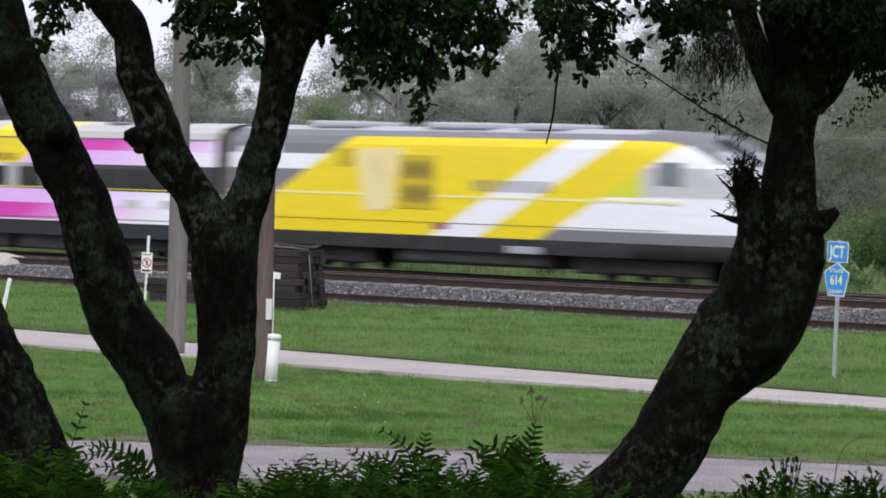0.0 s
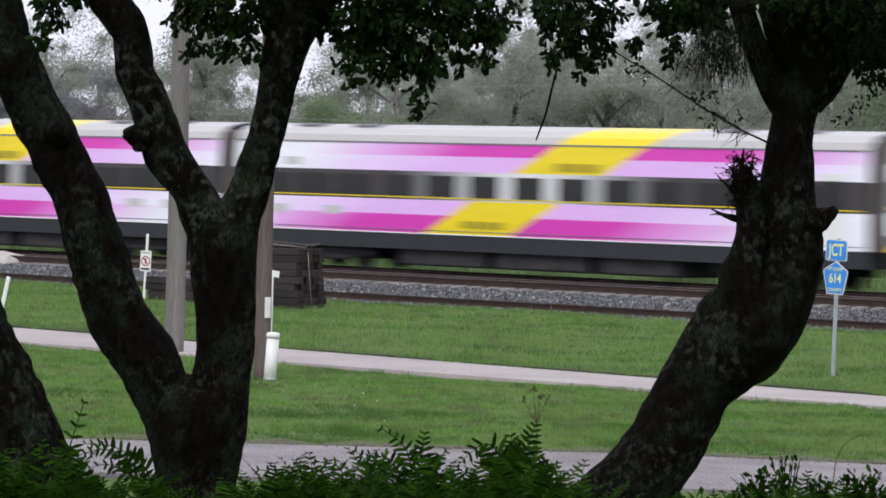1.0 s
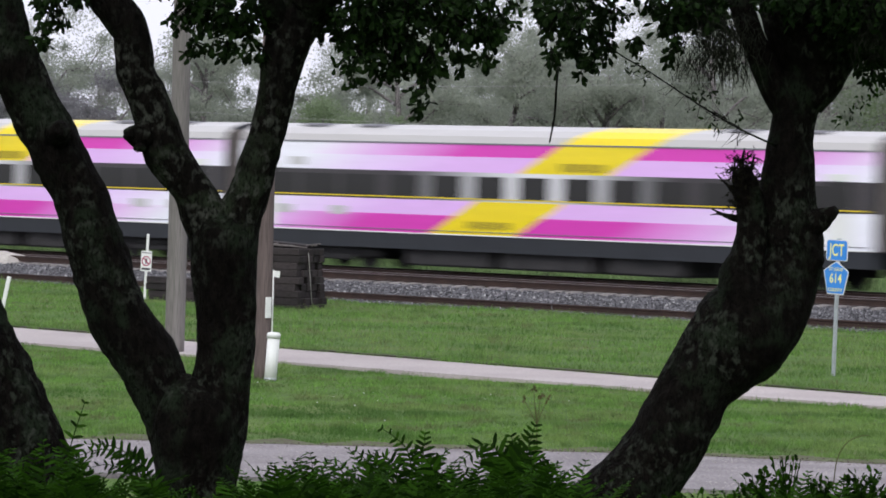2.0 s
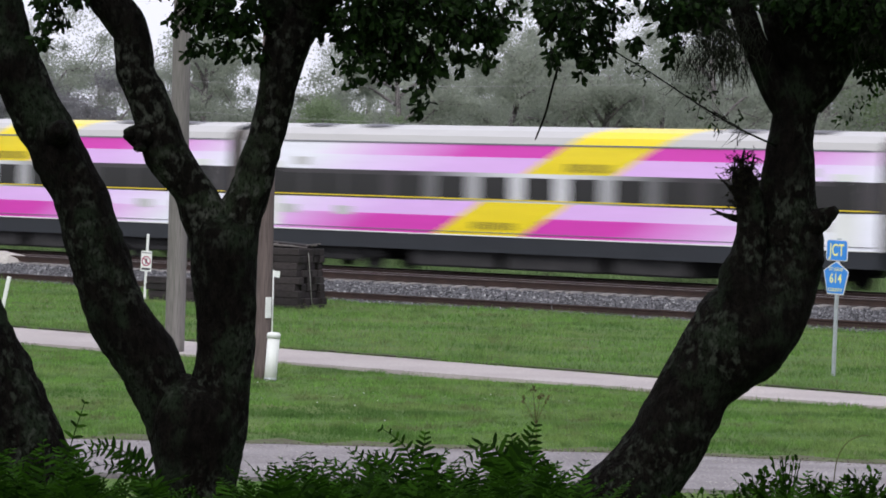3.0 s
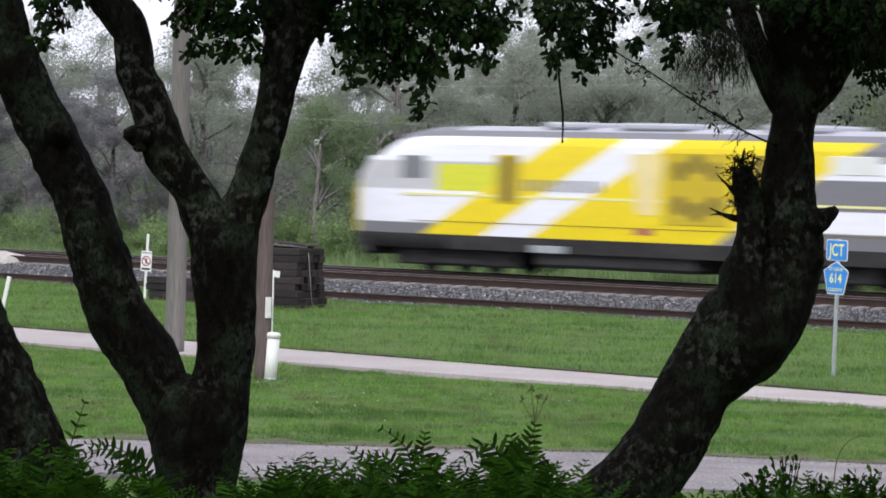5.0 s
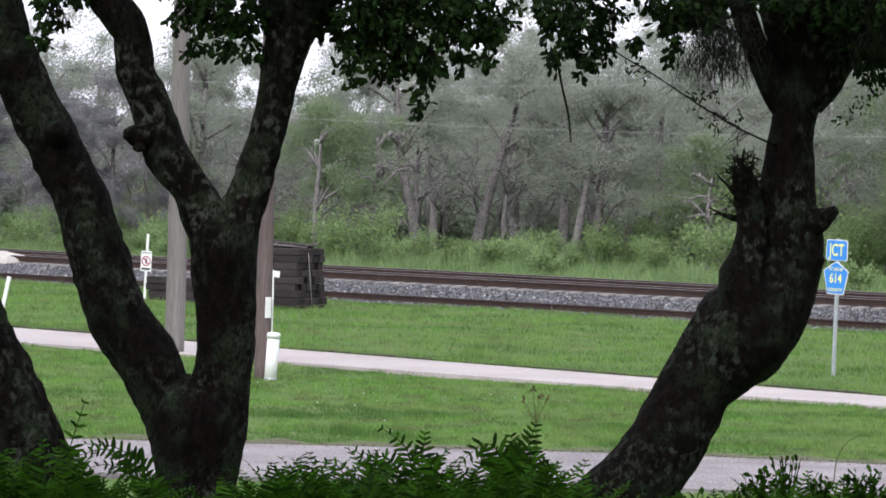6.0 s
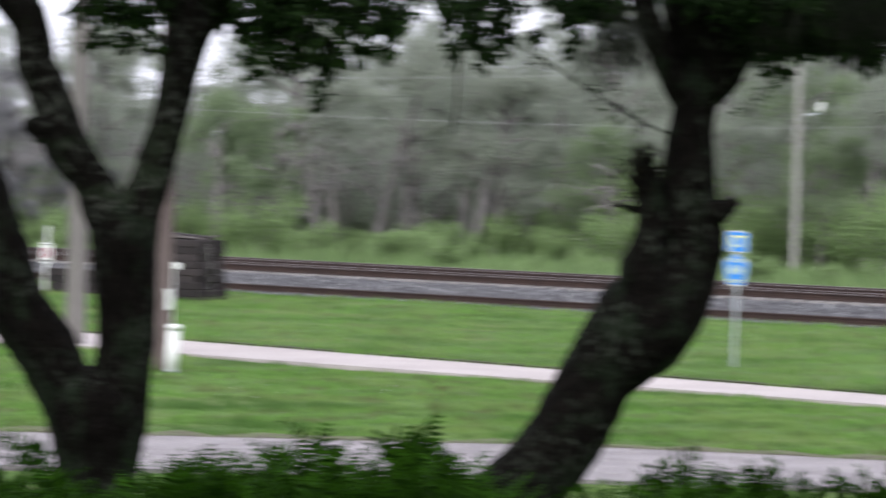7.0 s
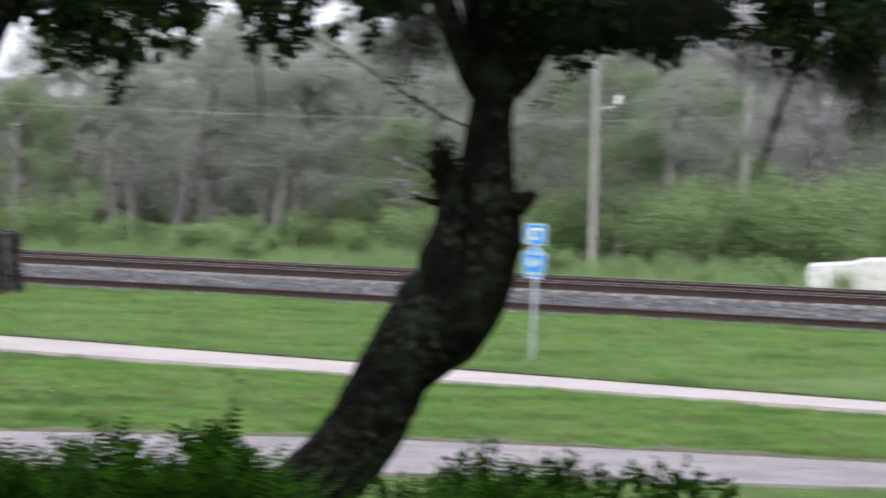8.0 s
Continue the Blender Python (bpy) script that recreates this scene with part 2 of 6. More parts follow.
M = {
    "lawn": lawn_material(),
    "asphalt": surface("worn_asphalt", (0.205, 0.188, 0.198), (0.30, 0.278, 0.288), (0.105, 0.096, 0.099), 0.9, 22, 0.95, 0, 0.6, 0.012),
    "concrete": surface("pale_concrete", (0.365, 0.326, 0.322), (0.444, 0.4, 0.396), (0.27, 0.244, 0.235), 0.5, 25, 0.95, 0, 0.3, 0.006),
    "ballast": surface("ballast_bed", (0.09, 0.09, 0.098), (0.16, 0.16, 0.17), (0.03, 0.03, 0.032), 4, 22, 0.95, 0, 1.0, 0.05),
    "stone": stone_material(),
    "dirt": surface("worn_dirt", (0.085, 0.075, 0.045), (0.098, 0.13, 0.046), (0.045, 0.04, 0.026), 2.4, 14, 0.95, 0, 0.5, 0.02),
    # earth at the road's rim, and the painted shadow line under the turf
    "soil_and_shade": surface("dark_soil_and_shade", (0.035, 0.03, 0.02), (0.05, 0.055, 0.025), (0.015, 0.013, 0.01), 2, 20, 0.95),
    "dark_gravel": surface("dark_gravel", (0.09, 0.078, 0.066), (0.17, 0.15, 0.125), (0.04, 0.034, 0.03), 9, 40, 0.95),
    "rail": surface("rusty_rail", (0.0396, 0.0252, 0.0216), (0.0612, 0.0374, 0.0302), (0.0216, 0.0144, 0.013), 3, 40, 0.75, 0.3, 0.3, 0.003),
    "railhead": surface("worn_railhead", (0.22, 0.20, 0.2), (0.3, 0.28, 0.28), (0.12, 0.1, 0.1), 3, 40, 0.35, 0.8, 0.1, 0.002),
    "tie": surface("concrete_tie", (0.24, 0.225, 0.215), (0.33, 0.31, 0.3), (0.14, 0.13, 0.125), 3, 30, 0.9, 0, 0.3, 0.006, per=0.3),
    "old_tie": surface("creosoted_timber", (0.02, 0.016, 0.017), (0.04, 0.032, 0.033), (0.008, 0.007, 0.007), 2.5, 30, 0.85, 0, 0.7, 0.012, (0.3, 1, 1), per=0.7),
    "scrap": surface("grey_split_timber", (0.09, 0.08, 0.078), (0.16, 0.145, 0.14), (0.04, 0.036, 0.035), 3, 30, 0.9, 0, 0.5, 0.01, (0.3, 1, 1), per=0.5),
    "pole_grey": surface("grey_weathered_pole", (0.148, 0.137, 0.13), (0.21, 0.197, 0.188), (0.085, 0.078, 0.074), 1.6, 24, 0.85, 0, 0.6, 0.012, (2.5, 2.5, 0.12)),
    "pole_brown": surface("brown_weathered_pole", (0.10, 0.075, 0.073), (0.155, 0.12, 0.115), (0.05, 0.037, 0.036), 1.6, 24, 0.85, 0, 0.6, 0.012, (2.5, 2.5, 0.12)),
    "white": paint("white_paint", (0.78, 0.8, 0.78), 0.5, 0.1),
    "silver": surface("galvanised_steel", (0.42, 0.45, 0.48), (0.52, 0.55, 0.58), (0.3, 0.33, 0.35), 6, 50, 0.45, 0.6, 0.1, 0.002),
    "blue": paint("sign_blue", (0.035, 0.25, 0.72), 0.4, 0.08),
    "sign_yellow": paint("sign_yellow", (0.85, 0.84, 0.3), 0.5, 0.05),
    "red": paint("sign_red", (0.36, 0.05, 0.12), 0.5, 0.05),
    "black": paint("sign_black", (0.03, 0.03, 0.035), 0.5, 0.05),
    "pole_pale": surface("bleached_pole", (0.27, 0.265, 0.25), (0.34, 0.33, 0.31), (0.18, 0.175, 0.165), 1.5, 30, 0.9, 0, 0.3, 0.006, (1, 1, 0.1)),
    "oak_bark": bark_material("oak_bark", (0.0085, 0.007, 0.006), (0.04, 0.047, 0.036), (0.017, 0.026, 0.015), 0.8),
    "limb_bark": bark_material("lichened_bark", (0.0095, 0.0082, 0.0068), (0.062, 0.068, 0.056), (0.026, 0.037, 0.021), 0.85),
    "trailer_white": surface("weathered_white", (0.62, 0.63, 0.64), (0.52, 0.52, 0.51), (0.32, 0.29, 0.25), 1.1, 5, 0.6),
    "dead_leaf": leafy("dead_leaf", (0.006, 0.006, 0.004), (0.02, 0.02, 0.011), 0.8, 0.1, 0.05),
    # distant haze is put into this pale violet-grey bark colour
    "hazed_bark": bark_material("haze_grey_bark", (0.33, 0.298, 0.305), (0.43, 0.41, 0.41), (0.33, 0.32, 0.31), 0.5),
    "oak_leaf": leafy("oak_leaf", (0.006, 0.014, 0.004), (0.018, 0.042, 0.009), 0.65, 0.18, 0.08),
    "fern_leaf": leafy("fern_leaf", (0.005, 0.017, 0.002), (0.031, 0.092, 0.006), 0.7, 0.38, 0.06),
    "weed_leaf": leafy("weed_leaf", (0.06, 0.06, 0.02), (0.11, 0.10, 0.035), 0.6, 0.3),
    # the woods' leaf colours are lifted and greyed to imitate misty haze
    "hazed_leaf": leafy("hazed_leaf", (0.287, 0.312, 0.267), (0.387, 0.424, 0.350), 0.9, 0.6, 0.05, 1.1, 0.45),
    # darker copy of the woods' leaf colour, painted for the deep shade at left
    "shade_leaf": leafy("deep_shade_leaf", (0.182, 0.181, 0.195), (0.281, 0.279, 0.291), 0.9, 0.4, 0.05, 1.1, 0.45),
    "hazed_pale_leaf": leafy("haze_grey_leaf", (0.312, 0.299, 0.309), (0.406, 0.393, 0.398), 0.9, 0.6, 0.05, 1.1, 0.45),
    "hazed_young_leaf": leafy("hazed_young_leaf", (0.200, 0.260, 0.157), (0.308, 0.387, 0.235), 0.85, 0.58, 0.05, 1.1, 0.5),
    "bush_leaf": leafy("bush_leaf", (0.162, 0.228, 0.105), (0.303, 0.417, 0.196), 0.8, 0.55, 0.06, 1.25, 0.9),
    "grass": grass_material(),
    "tall_grass": leafy("tall_grass", (0.13, 0.2, 0.085), (0.23, 0.325, 0.14), 0.8, 0.4, 0.15),
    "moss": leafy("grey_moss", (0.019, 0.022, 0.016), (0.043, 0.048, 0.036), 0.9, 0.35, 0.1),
    "dark_wire": paint("dark_wire", (0.1, 0.1, 0.105), 0.6),
    "wire": paint("wire", (0.42, 0.42, 0.43), 0.6),
    "coach_low": coach_livery("coach_lower_flank", 1.69),
    "coach_high": coach_livery("coach_upper_flank", 3.42),
    "coach_roof": coach_livery("coach_roof_side", None),
    "coach_band": window_band("coach_window_band"),
    "engine": engine_livery("engine_flank"),
    "roof_grey": paint("roof_grey", (0.56, 0.56, 0.57), 0.5, 0.12),
    "engine_roof": paint("engine_roof_grey", (0.46, 0.47, 0.52), 0.5, 0.12),
    "slate": paint("slate_paint", SLATE, 0.5, 0.12),
    "skirt": paint("dark_skirt", (0.031, 0.035, 0.043), 0.5, 0.2),
    "under": surface("grimy_running_gear", (0.03, 0.03, 0.032), (0.06, 0.058, 0.06), (0.015, 0.014, 0.014), 3, 30, 0.8, 0.2),
    "bellows": surface("dusty_bellows", (0.13, 0.115, 0.11), (0.19, 0.17, 0.16), (0.07, 0.06, 0.06), 3, 20, 0.9),
    "tint": paint("tinted_glass", (0.022, 0.02, 0.022), 0.12, 0.05),
    "cab_glass": paint("pale_reflecting_glass", (0.2, 0.21, 0.23), 0.1, 0.1),
    "yellow": paint("yellow_paint", YELLOW, 0.35, 0.08),
    "dull_yellow": paint("lettering_ochre", (0.33, 0.26, 0.02), 0.5, 0.08),
    "cream": paint("cream_panel", (0.86, 0.72, 0.36), 0.4, 0.12),
    "ochre": paint("ochre_panel", (0.6, 0.45, 0.02), 0.5, 0.12),
    "grille": paint("dark_grille", (0.25, 0.19, 0.03), 0.6, 0.15),
    "lamp_glass": paint("lamp_glass", (0.8, 0.8, 0.75), 0.15, 0.05),
    "rock": surface("pale_rubble", (0.42, 0.40, 0.37), (0.55, 0.52, 0.48), (0.26, 0.25, 0.22), 3, 25, 0.95),
}


# ------------------------------------------------------------ building helpers
def part(name, bm, material, parent=None, label="", smooth=False):
    me = bpy.data.meshes.new(name)
    bm.to_mesh(me)
    bm.free()
    for m in material if isinstance(material, (list, tuple)) else [material]:
        me.materials.append(m)
    if smooth:
        me.shade_smooth()
    ob = new(name, me)
    ob.parent = parent
    if label:
        tagged(ob, label)
    return ob


def root(name, m, label, category, group="", kind=""):
    ob = new(name)
    ob.empty_display_size = 0.3
    ob.matrix_world = m
    return tagged(ob, label, category, group, kind)


def raw(name, verts, faces, material, parent=None, smooth=False):
    """A mesh straight from arrays."""
    me = bpy.data.meshes.new(name)
    me.from_pydata(verts if isinstance(verts, list) else verts.tolist(), [], faces if isinstance(faces, list) else faces.tolist())
    for m in material if isinstance(material, (list, tuple)) else [material]:
        me.materials.append(m)
    if smooth:
        me.shade_smooth()
    ob = new(name, me)
    ob.parent = parent
    return ob


def box(bm, size, at=(0, 0, 0), turn=None, bevel=0.0, mat=0):
    """A box with softened edges added to bm."""
    t = bmesh.new()
    bmesh.ops.create_cube(t, size=1.0, matrix=Matrix.Diagonal((*size, 1)))
    if bevel:
        bmesh.ops.bevel(t, geom=t.edges[:], offset=bevel, segments=1, affect="EDGES")
    m = Matrix.Translation(at) @ (turn or Matrix.Identity(4))
    vs = {v: bm.verts.new(m @ v.co) for v in t.verts}
    for f in t.faces:
        bm.faces.new([vs[v] for v in f.verts]).material_index = mat
    t.free()
    return bm


def tube(bm, pts, sides=8, wobble=0.0, seed=0, cap=True, mat=0):
    """A tapering tube through (x, y, z, r) points, with an uneven skin if wobble is given."""
    rings = []
    for i, (x, y, z, r) in enumerate(pts):
        a, b = Vector(pts[max(i - 1, 0)][:3]), Vector(pts[min(i + 1, len(pts) - 1)][:3])
        d = (b - a).normalized()
        u = d.cross(Vector((0, 1, 0.13))).normalized()
        v = d.cross(u)
        ring = []
        for k in range(sides):
            w = 2 * math.pi * k / sides
            o = u * math.cos(w) + v * math.sin(w)
            c = Vector((x, y, z)) + o * r
            if wobble:
                q = c + Vector((seed * 3.1, seed, 0))
                c += o * r * wobble * (0.45 * noise.noise(q * 3.2) + 0.6 * noise.noise(q * 9.0) + 0.5 * noise.noise(q * 26.0))
            ring.append(bm.verts.new(c))
        rings.append(ring)
    for a, b in zip(rings, rings[1:]):
        for k in range(sides):
            f = bm.faces.new((a[k], a[(k + 1) % sides], b[(k + 1) % sides], b[k]))
            f.smooth, f.material_index = True, mat
    if cap:
        for ring in (rings[0][::-1], rings[-1]):
            bm.faces.new(ring).material_index = mat
    return bm


def along(pts, step):
    """A smooth line (Catmull-Rom) through (x, y, z, r) points, cut into steps."""
    p = [Vector(q) for q in pts]
    p = [p[0] * 2 - p[1]] + p + [p[-1] * 2 - p[-2]]
    out = []
    for a, b, c, d in zip(p, p[1:], p[2:], p[3:]):
        k = max(2, int((c.xyz - b.xyz).length / step))
        for i in range(k):
            t = i / k
            out.append(tuple(0.5 * (2 * b + (c - a) * t + (2 * a - 5 * b + 4 * c - d) * t * t + (3 * b - a - 3 * c + d) * t ** 3)))
    return out + [tuple(p[-2])]


def loft(bm, sections, mats=None, close=True, caps=True):
    """Joins rings of points; mats gives the material of each strip of the ring."""
    rings = [[bm.verts.new(c) for c in s] for s in sections]
    n = len(rings[0])
    for a, b in zip(rings, rings[1:]):
        for k in range(n if close else n - 1):
            f = bm.faces.new((a[k], a[(k + 1) % n], b[(k + 1) % n], b[k]))
            f.material_index = mats[k] if mats else 0
    if caps:
        bm.faces.new(rings[0][::-1])
        bm.faces.new(rings[-1])
    return bm


def leaves(rng, pos, way, length, width, droop=0.0, spread=1.0):
    """Vertices and faces of leaves that grow from pos along way."""
    n = len(pos)
    way = way / np.linalg.norm(way, axis=1)[:, None]
    rand = rng.normal(size=(n, 3)) * spread
    side = np.cross(way, rand)
    side /= np.linalg.norm(side, axis=1)[:, None] + 1e-9
    up = np.cross(side, way)
    L, W = length[:, None], width[:, None]
    v = np.stack([
        pos,
        pos + way * L * 0.35 - side * W * 0.36 + up * L * 0.05,
        pos + way * L * 0.35 + side * W * 0.36 + up * L * 0.05,
        pos + way * L * 0.72 - side * W * 0.5 + up * L * 0.03,
        pos + way * L * 0.72 + side * W * 0.5 + up * L * 0.03,
        pos + way * L - up * L * 0.08], axis=1).reshape(-1, 3)
    b = (np.arange(n) * 6)[:, None]
    tri = np.concatenate([b + [0, 2, 1], b + [3, 4, 5]])
    quad = b + [1, 2, 4, 3]
    return v, tri.tolist() + quad.tolist()


def small_leaves(rng, pos, way, length, width):
    """Far leaves: one folded diamond each."""
    n = len(pos)
    way = way / np.linalg.norm(way, axis=1)[:, None]
    side = np.cross(way, rng.normal(size=(n, 3)))
    side /= np.linalg.norm(side, axis=1)[:, None] + 1e-9
    L, W = length[:, None], width[:, None]
    up = np.cross(side, way) * L * 0.12
    v = np.stack([pos, pos + way * L * 0.5 - side * W * 0.5 + up, pos + way * L, pos + way * L * 0.5 + side * W * 0.5 + up], 1).reshape(-1, 3)
    b = (np.arange(n) * 4)[:, None]
    return v, np.concatenate([b + [0, 3, 2], b + [0, 2, 1]]).tolist()


def text_mesh(name, words, size, material, parent, m, label=""):
    cu = bpy.data.curves.new(name, "FONT")
    cu.body, cu.size, cu.align_x, cu.align_y, cu.extrude = words, size, "CENTER", "CENTER", 0.001
    cu.offset = size * 0.012
    t = new("lettering_form", cu)
    me = bpy.data.meshes.new_from_object(t.evaluated_get(bpy.context.evaluated_depsgraph_get()))
    bpy.data.objects.remove(t)
    me.materials.append(material)
    ob = new(name, me)
    ob.parent, ob.matrix_basis = parent, m
    if label:
        tagged(ob, label)
    return ob


# ------------------------------------------------------------ the ground
TURN = -43.5
TRACK = pose(0.02, 117.62, 0, 0, 0, TURN)
ALONG = TRACK.to_3x3() @ Vector((1, 0, 0))
AWAY = TRACK.to_3x3() @ Vector((0, 1, 0))


def smooth(a, b, x):
    t = min(1, max(0, (x - a) / (b - a)))
    return t * t * (3 - 2 * t)


def ground_z(x, y):
    """The bank under the oaks, the lawn, the low ground beside the track."""
    bank = 1.3 * (1 - smooth(23, 39, y)) * (1 - smooth(30, 60, abs(x)))
    q = (Vector((x, y, 0)) - TRACK.translation).dot(AWAY)
    edge = -0.17 * smooth(-13, -8.8, q)
    return bank + edge + 0.05 * noise.noise(Vector((x * 0.25, y * 0.25, 0)))


def build_ground():
    xs = [-1500, -700, -300, -150, -90, -60, -45, -35] + [i * 1.0 for i in range(-28, 33)] + [38, 48, 60, 90, 150, 300, 700, 1500]
    ys = [-600, -200, -60, -20, -5] + [i * 1.0 for i in range(0, 131)] + [135, 140, 150, 160, 175, 200, 240, 300, 450, 800, 1800]
    bm = bmesh.new()
    grid = [[bm.verts.new((x, y, ground_z(x, y))) for x in xs] for y in ys]
    for a, b in zip(grid, grid[1:]):
        for k in range(len(xs) - 1):
            bm.faces.new((a[k], a[k + 1], b[k + 1], b[k])).smooth = True
    tagged(part("ground", bm, M["lawn"]), "mown green lawn with worn patches beside the track", "lawn", kind="structure")


def road_far(x):
    """The road's far edge: straight, then bending towards the bank."""
    return np.interp(x, (-40, -2, 2, 3.5, 5.5, 7.5, 9, 12, 18, 40), (48.6, 48.5, 48.5, 48.3, 47.7, 46.8, 46.1, 44.7, 42, 30))


def road_near(x):
    return np.interp(x, (-40, 3, 6, 8.5, 12, 18, 40), (43.8, 43.2, 42.9, 42.4, 41.2, 38.6, 27))


def strip(name, far, near, z, material, label, category, thick=0.06, ragged=0.06):
    """A paved strip between two edges, given by end points or as functions of x, with slightly broken edges."""
    bm = bmesh.new()
    k = 160
    rows = []
    for i in range(k + 1):
        t = i / k
        if callable(far):
            x = 80 * t - 40
            a, b = Vector((x, far(x), 0)), Vector((x, near(x), 0))
        else:
            a, b = Vector(far[0]).lerp(Vector(far[1]), t), Vector(near[0]).lerp(Vector(near[1]), t)
        a.y += ragged * noise.noise(Vector((a.x * 1.7, 3, 0))) + ragged * noise.noise(Vector((a.x * 6.1, 9, 0)))
        b.y += ragged * noise.noise(Vector((b.x * 1.7, 5, 0))) + ragged * noise.noise(Vector((b.x * 6.1, 8, 0)))
        rows.append([bm.verts.new((a.x, a.y, z - thick)), bm.verts.new((a.x, a.y, z)), bm.verts.new((b.x, b.y, z)), bm.verts.new((b.x, b.y, z - thick))])
    for a, b in zip(rows, rows[1:]):
        for j in range(3):
            bm.faces.new((a[j], a[j + 1], b[j + 1], b[j]))
    tagged(part(name, bm, material), label, category, kind="structure")


def build_paving():
    strip("road", road_far, road_near, 0.05, M["asphalt"], "worn grey asphalt road across the lawn", "road")
    # the path runs beside the track and a little across the view
    strip("pavement", ((-30, 103.9, 0), (20, 48.8, 0)), ((-30, 94.9, 0), (20, 47.6, 0)), 0.06, M["concrete"], "narrow pale concrete path through the grass", "path", 0.08, 0.04)


    # bare earth beside the road and a cut edge of turf above the path, its shadow line painted dark
    strip("dirt_verge", lambda x: road_far(x) + 0.95, lambda x: road_far(x) - 0.1, 0.035, M["dirt"], "worn brown earth along the road's edge", "dirt", 0.06, 0.8)
    strip("shaded_turf_edge", ((-30, 104.3, 0), (20, 49.2, 0)), ((-30, 103.95, 0), (20, 48.85, 0)), 0.085, M["soil_and_shade"], "cut edge of turf with its painted shadow line beside the path", "turf edge", 0.13, 0.09)
    strip("road_edge", lambda x: road_far(x) + 0.1, lambda x: road_far(x) - 0.2, 0.044, M["soil_and_shade"], "dark broken earth along the road's rim", "road edge", 0.05, 0.22)


# ------------------------------------------------------------ the railway
def rail_profile(x, y, z):
    """Half widths and heights of a flat-bottomed rail whose foot stands at z."""
    return [(x, y + dy, z + dz) for dy, dz in ((-0.075, 0), (0.075, 0), (0.075, 0.02), (0.012, 0.04), (0.012, 0.135), (0.037, 0.145), (0.037, 0.178), (0.028, 0.185), (-0.028, 0.185), (-0.037, 0.178), (-0.037, 0.145), (-0.012, 0.135), (-0.012, 0.04), (-0.075, 0.02))]


def build_track(y0, label):
    """One track with two rails and its ties, in the track's own space."""
    thing = root("railway_track", TRACK @ pose(0, y0, 0), label, "railway track", "main tracks")
    for s in (-0.755, 0.755):
        bm = bmesh.new()
        loft(bm, [rail_profile(x, s, 0.315) for x in range(-240, 241, 20)], [0] * 6 + [1, 1, 1] + [0] * 5)
        part("rail", bm, [M["rail"], M["railhead"]], thing)
    bm = bmesh.new()
    loft(bm, [[(-0.13, y, 0.1), (0.13, y, 0.1), (0.105, y, 0.31 - d), (-0.105, y, 0.31 - d)] for y, d in ((-1.28, 0.02), (-0.6, 0.0), (0, 0.05), (0.6, 0.0), (1.28, 0.02))])
    first = part("tie", bm, M["tie"], thing)
    first.location = (-36, 0, 0)
    for i in range(1, 130):
        t = new("tie", first.data)
        t.parent, t.location = thing, (-36 + i * 0.61, random.uniform(-0.03, 0.03), random.uniform(-0.006, 0.01))
    return thing


def build_ballast():
    thing = root("ballast_bed", TRACK, "grey crushed-stone ballast bed under the tracks", "ballast", kind="structure")
    prof = [(3.4, -0.12), (2.0, 0.24), (0, 0.27), (-2.0, 0.25), (-4.03, 0.25), (-5.0, 0.24), (-5.5, 0.225), (-5.95, 0.205), (-7.0, 0.07), (-8.0, -0.08), (-8.25, -0.12), (-9.3, -0.13), (-10.1, -0.24)]
    bm = bmesh.new()
    xs = [-240, -120, -60] + [x * 0.5 for x in range(-90, 91)] + [60, 120, 240]
    rows = [[bm.verts.new((x, y + 0.05 * noise.noise(Vector((x, y, 2))), z + 0.04 * noise.noise(Vector((x * 1.3, y, 5))))) for y, z in prof] for x in xs]
    for a, b in zip(rows, rows[1:]):
        for k in range(len(prof) - 1):
            bm.faces.new((a[k], b[k], b[k + 1], a[k + 1])).smooth = True
    part("bed", bm, M["ballast"], thing)
    rng = np.random.default_rng(5)
    n = 38000
    x = rng.uniform(-28, 36, n)
    y = -4.9 - 5.0 * rng.random(n) ** 0.95
    zz = np.interp(-y, [-p[0] for p in prof], [p[1] for p in prof])
    c = np.stack([x, y, zz + 0.012], 1)
    base = np.array([(1, 0, 0), (0, 1, 0), (-1, 0, 0), (0, -1, 0), (0, 0, 1), (0, 0, -1)], float)
    size = rng.uniform(0.02, 0.055, (n, 1, 1))
    v = (base[None] + rng.normal(size=(n, 6, 3)) * 0.28) * size * np.array([1, 1, 0.75])
    ang = rng.uniform(0, 6.3, n)
    R = np.zeros((n, 3, 3))
    R[:, 0, 0], R[:, 0, 1], R[:, 1, 0], R[:, 1, 1], R[:, 2, 2] = np.cos(ang), -np.sin(ang), np.sin(ang), np.cos(ang), 1
    v = np.einsum("nij,nkj->nki", R, v) + c[:, None]
    f = np.array([(0, 1, 4), (1, 2, 4), (2, 3, 4), (3, 0, 4), (1, 0, 5), (2, 1, 5), (3, 2, 5), (0, 3, 5)])
    tagged(raw("stones", v.reshape(-1, 3), (f[None] + (np.arange(n) * 6)[:, None, None]).reshape(-1, 3), M["stone"], thing), kind="stuff")


def build_loose_rail():
    """Spare rail laid out in long lengths, end to end."""
    thing = root("spare_rail", TRACK @ pose(0, -8.4, -0.1), "long rusty spare rail lying beside the ballast", "rail")
    for k in range(-5, 6):
        bm = bmesh.new()
        shift = 0.03 * math.sin(k * 2.3)
        loft(bm, [rail_profile(k * 23.8 + x, shift + 0.02 * math.sin((k * 23.8 + x) * 0.13), 0) for x in (-11.88, -6, 0, 6, 11.88)])
        part("rail_length", bm, M["rail"], thing)


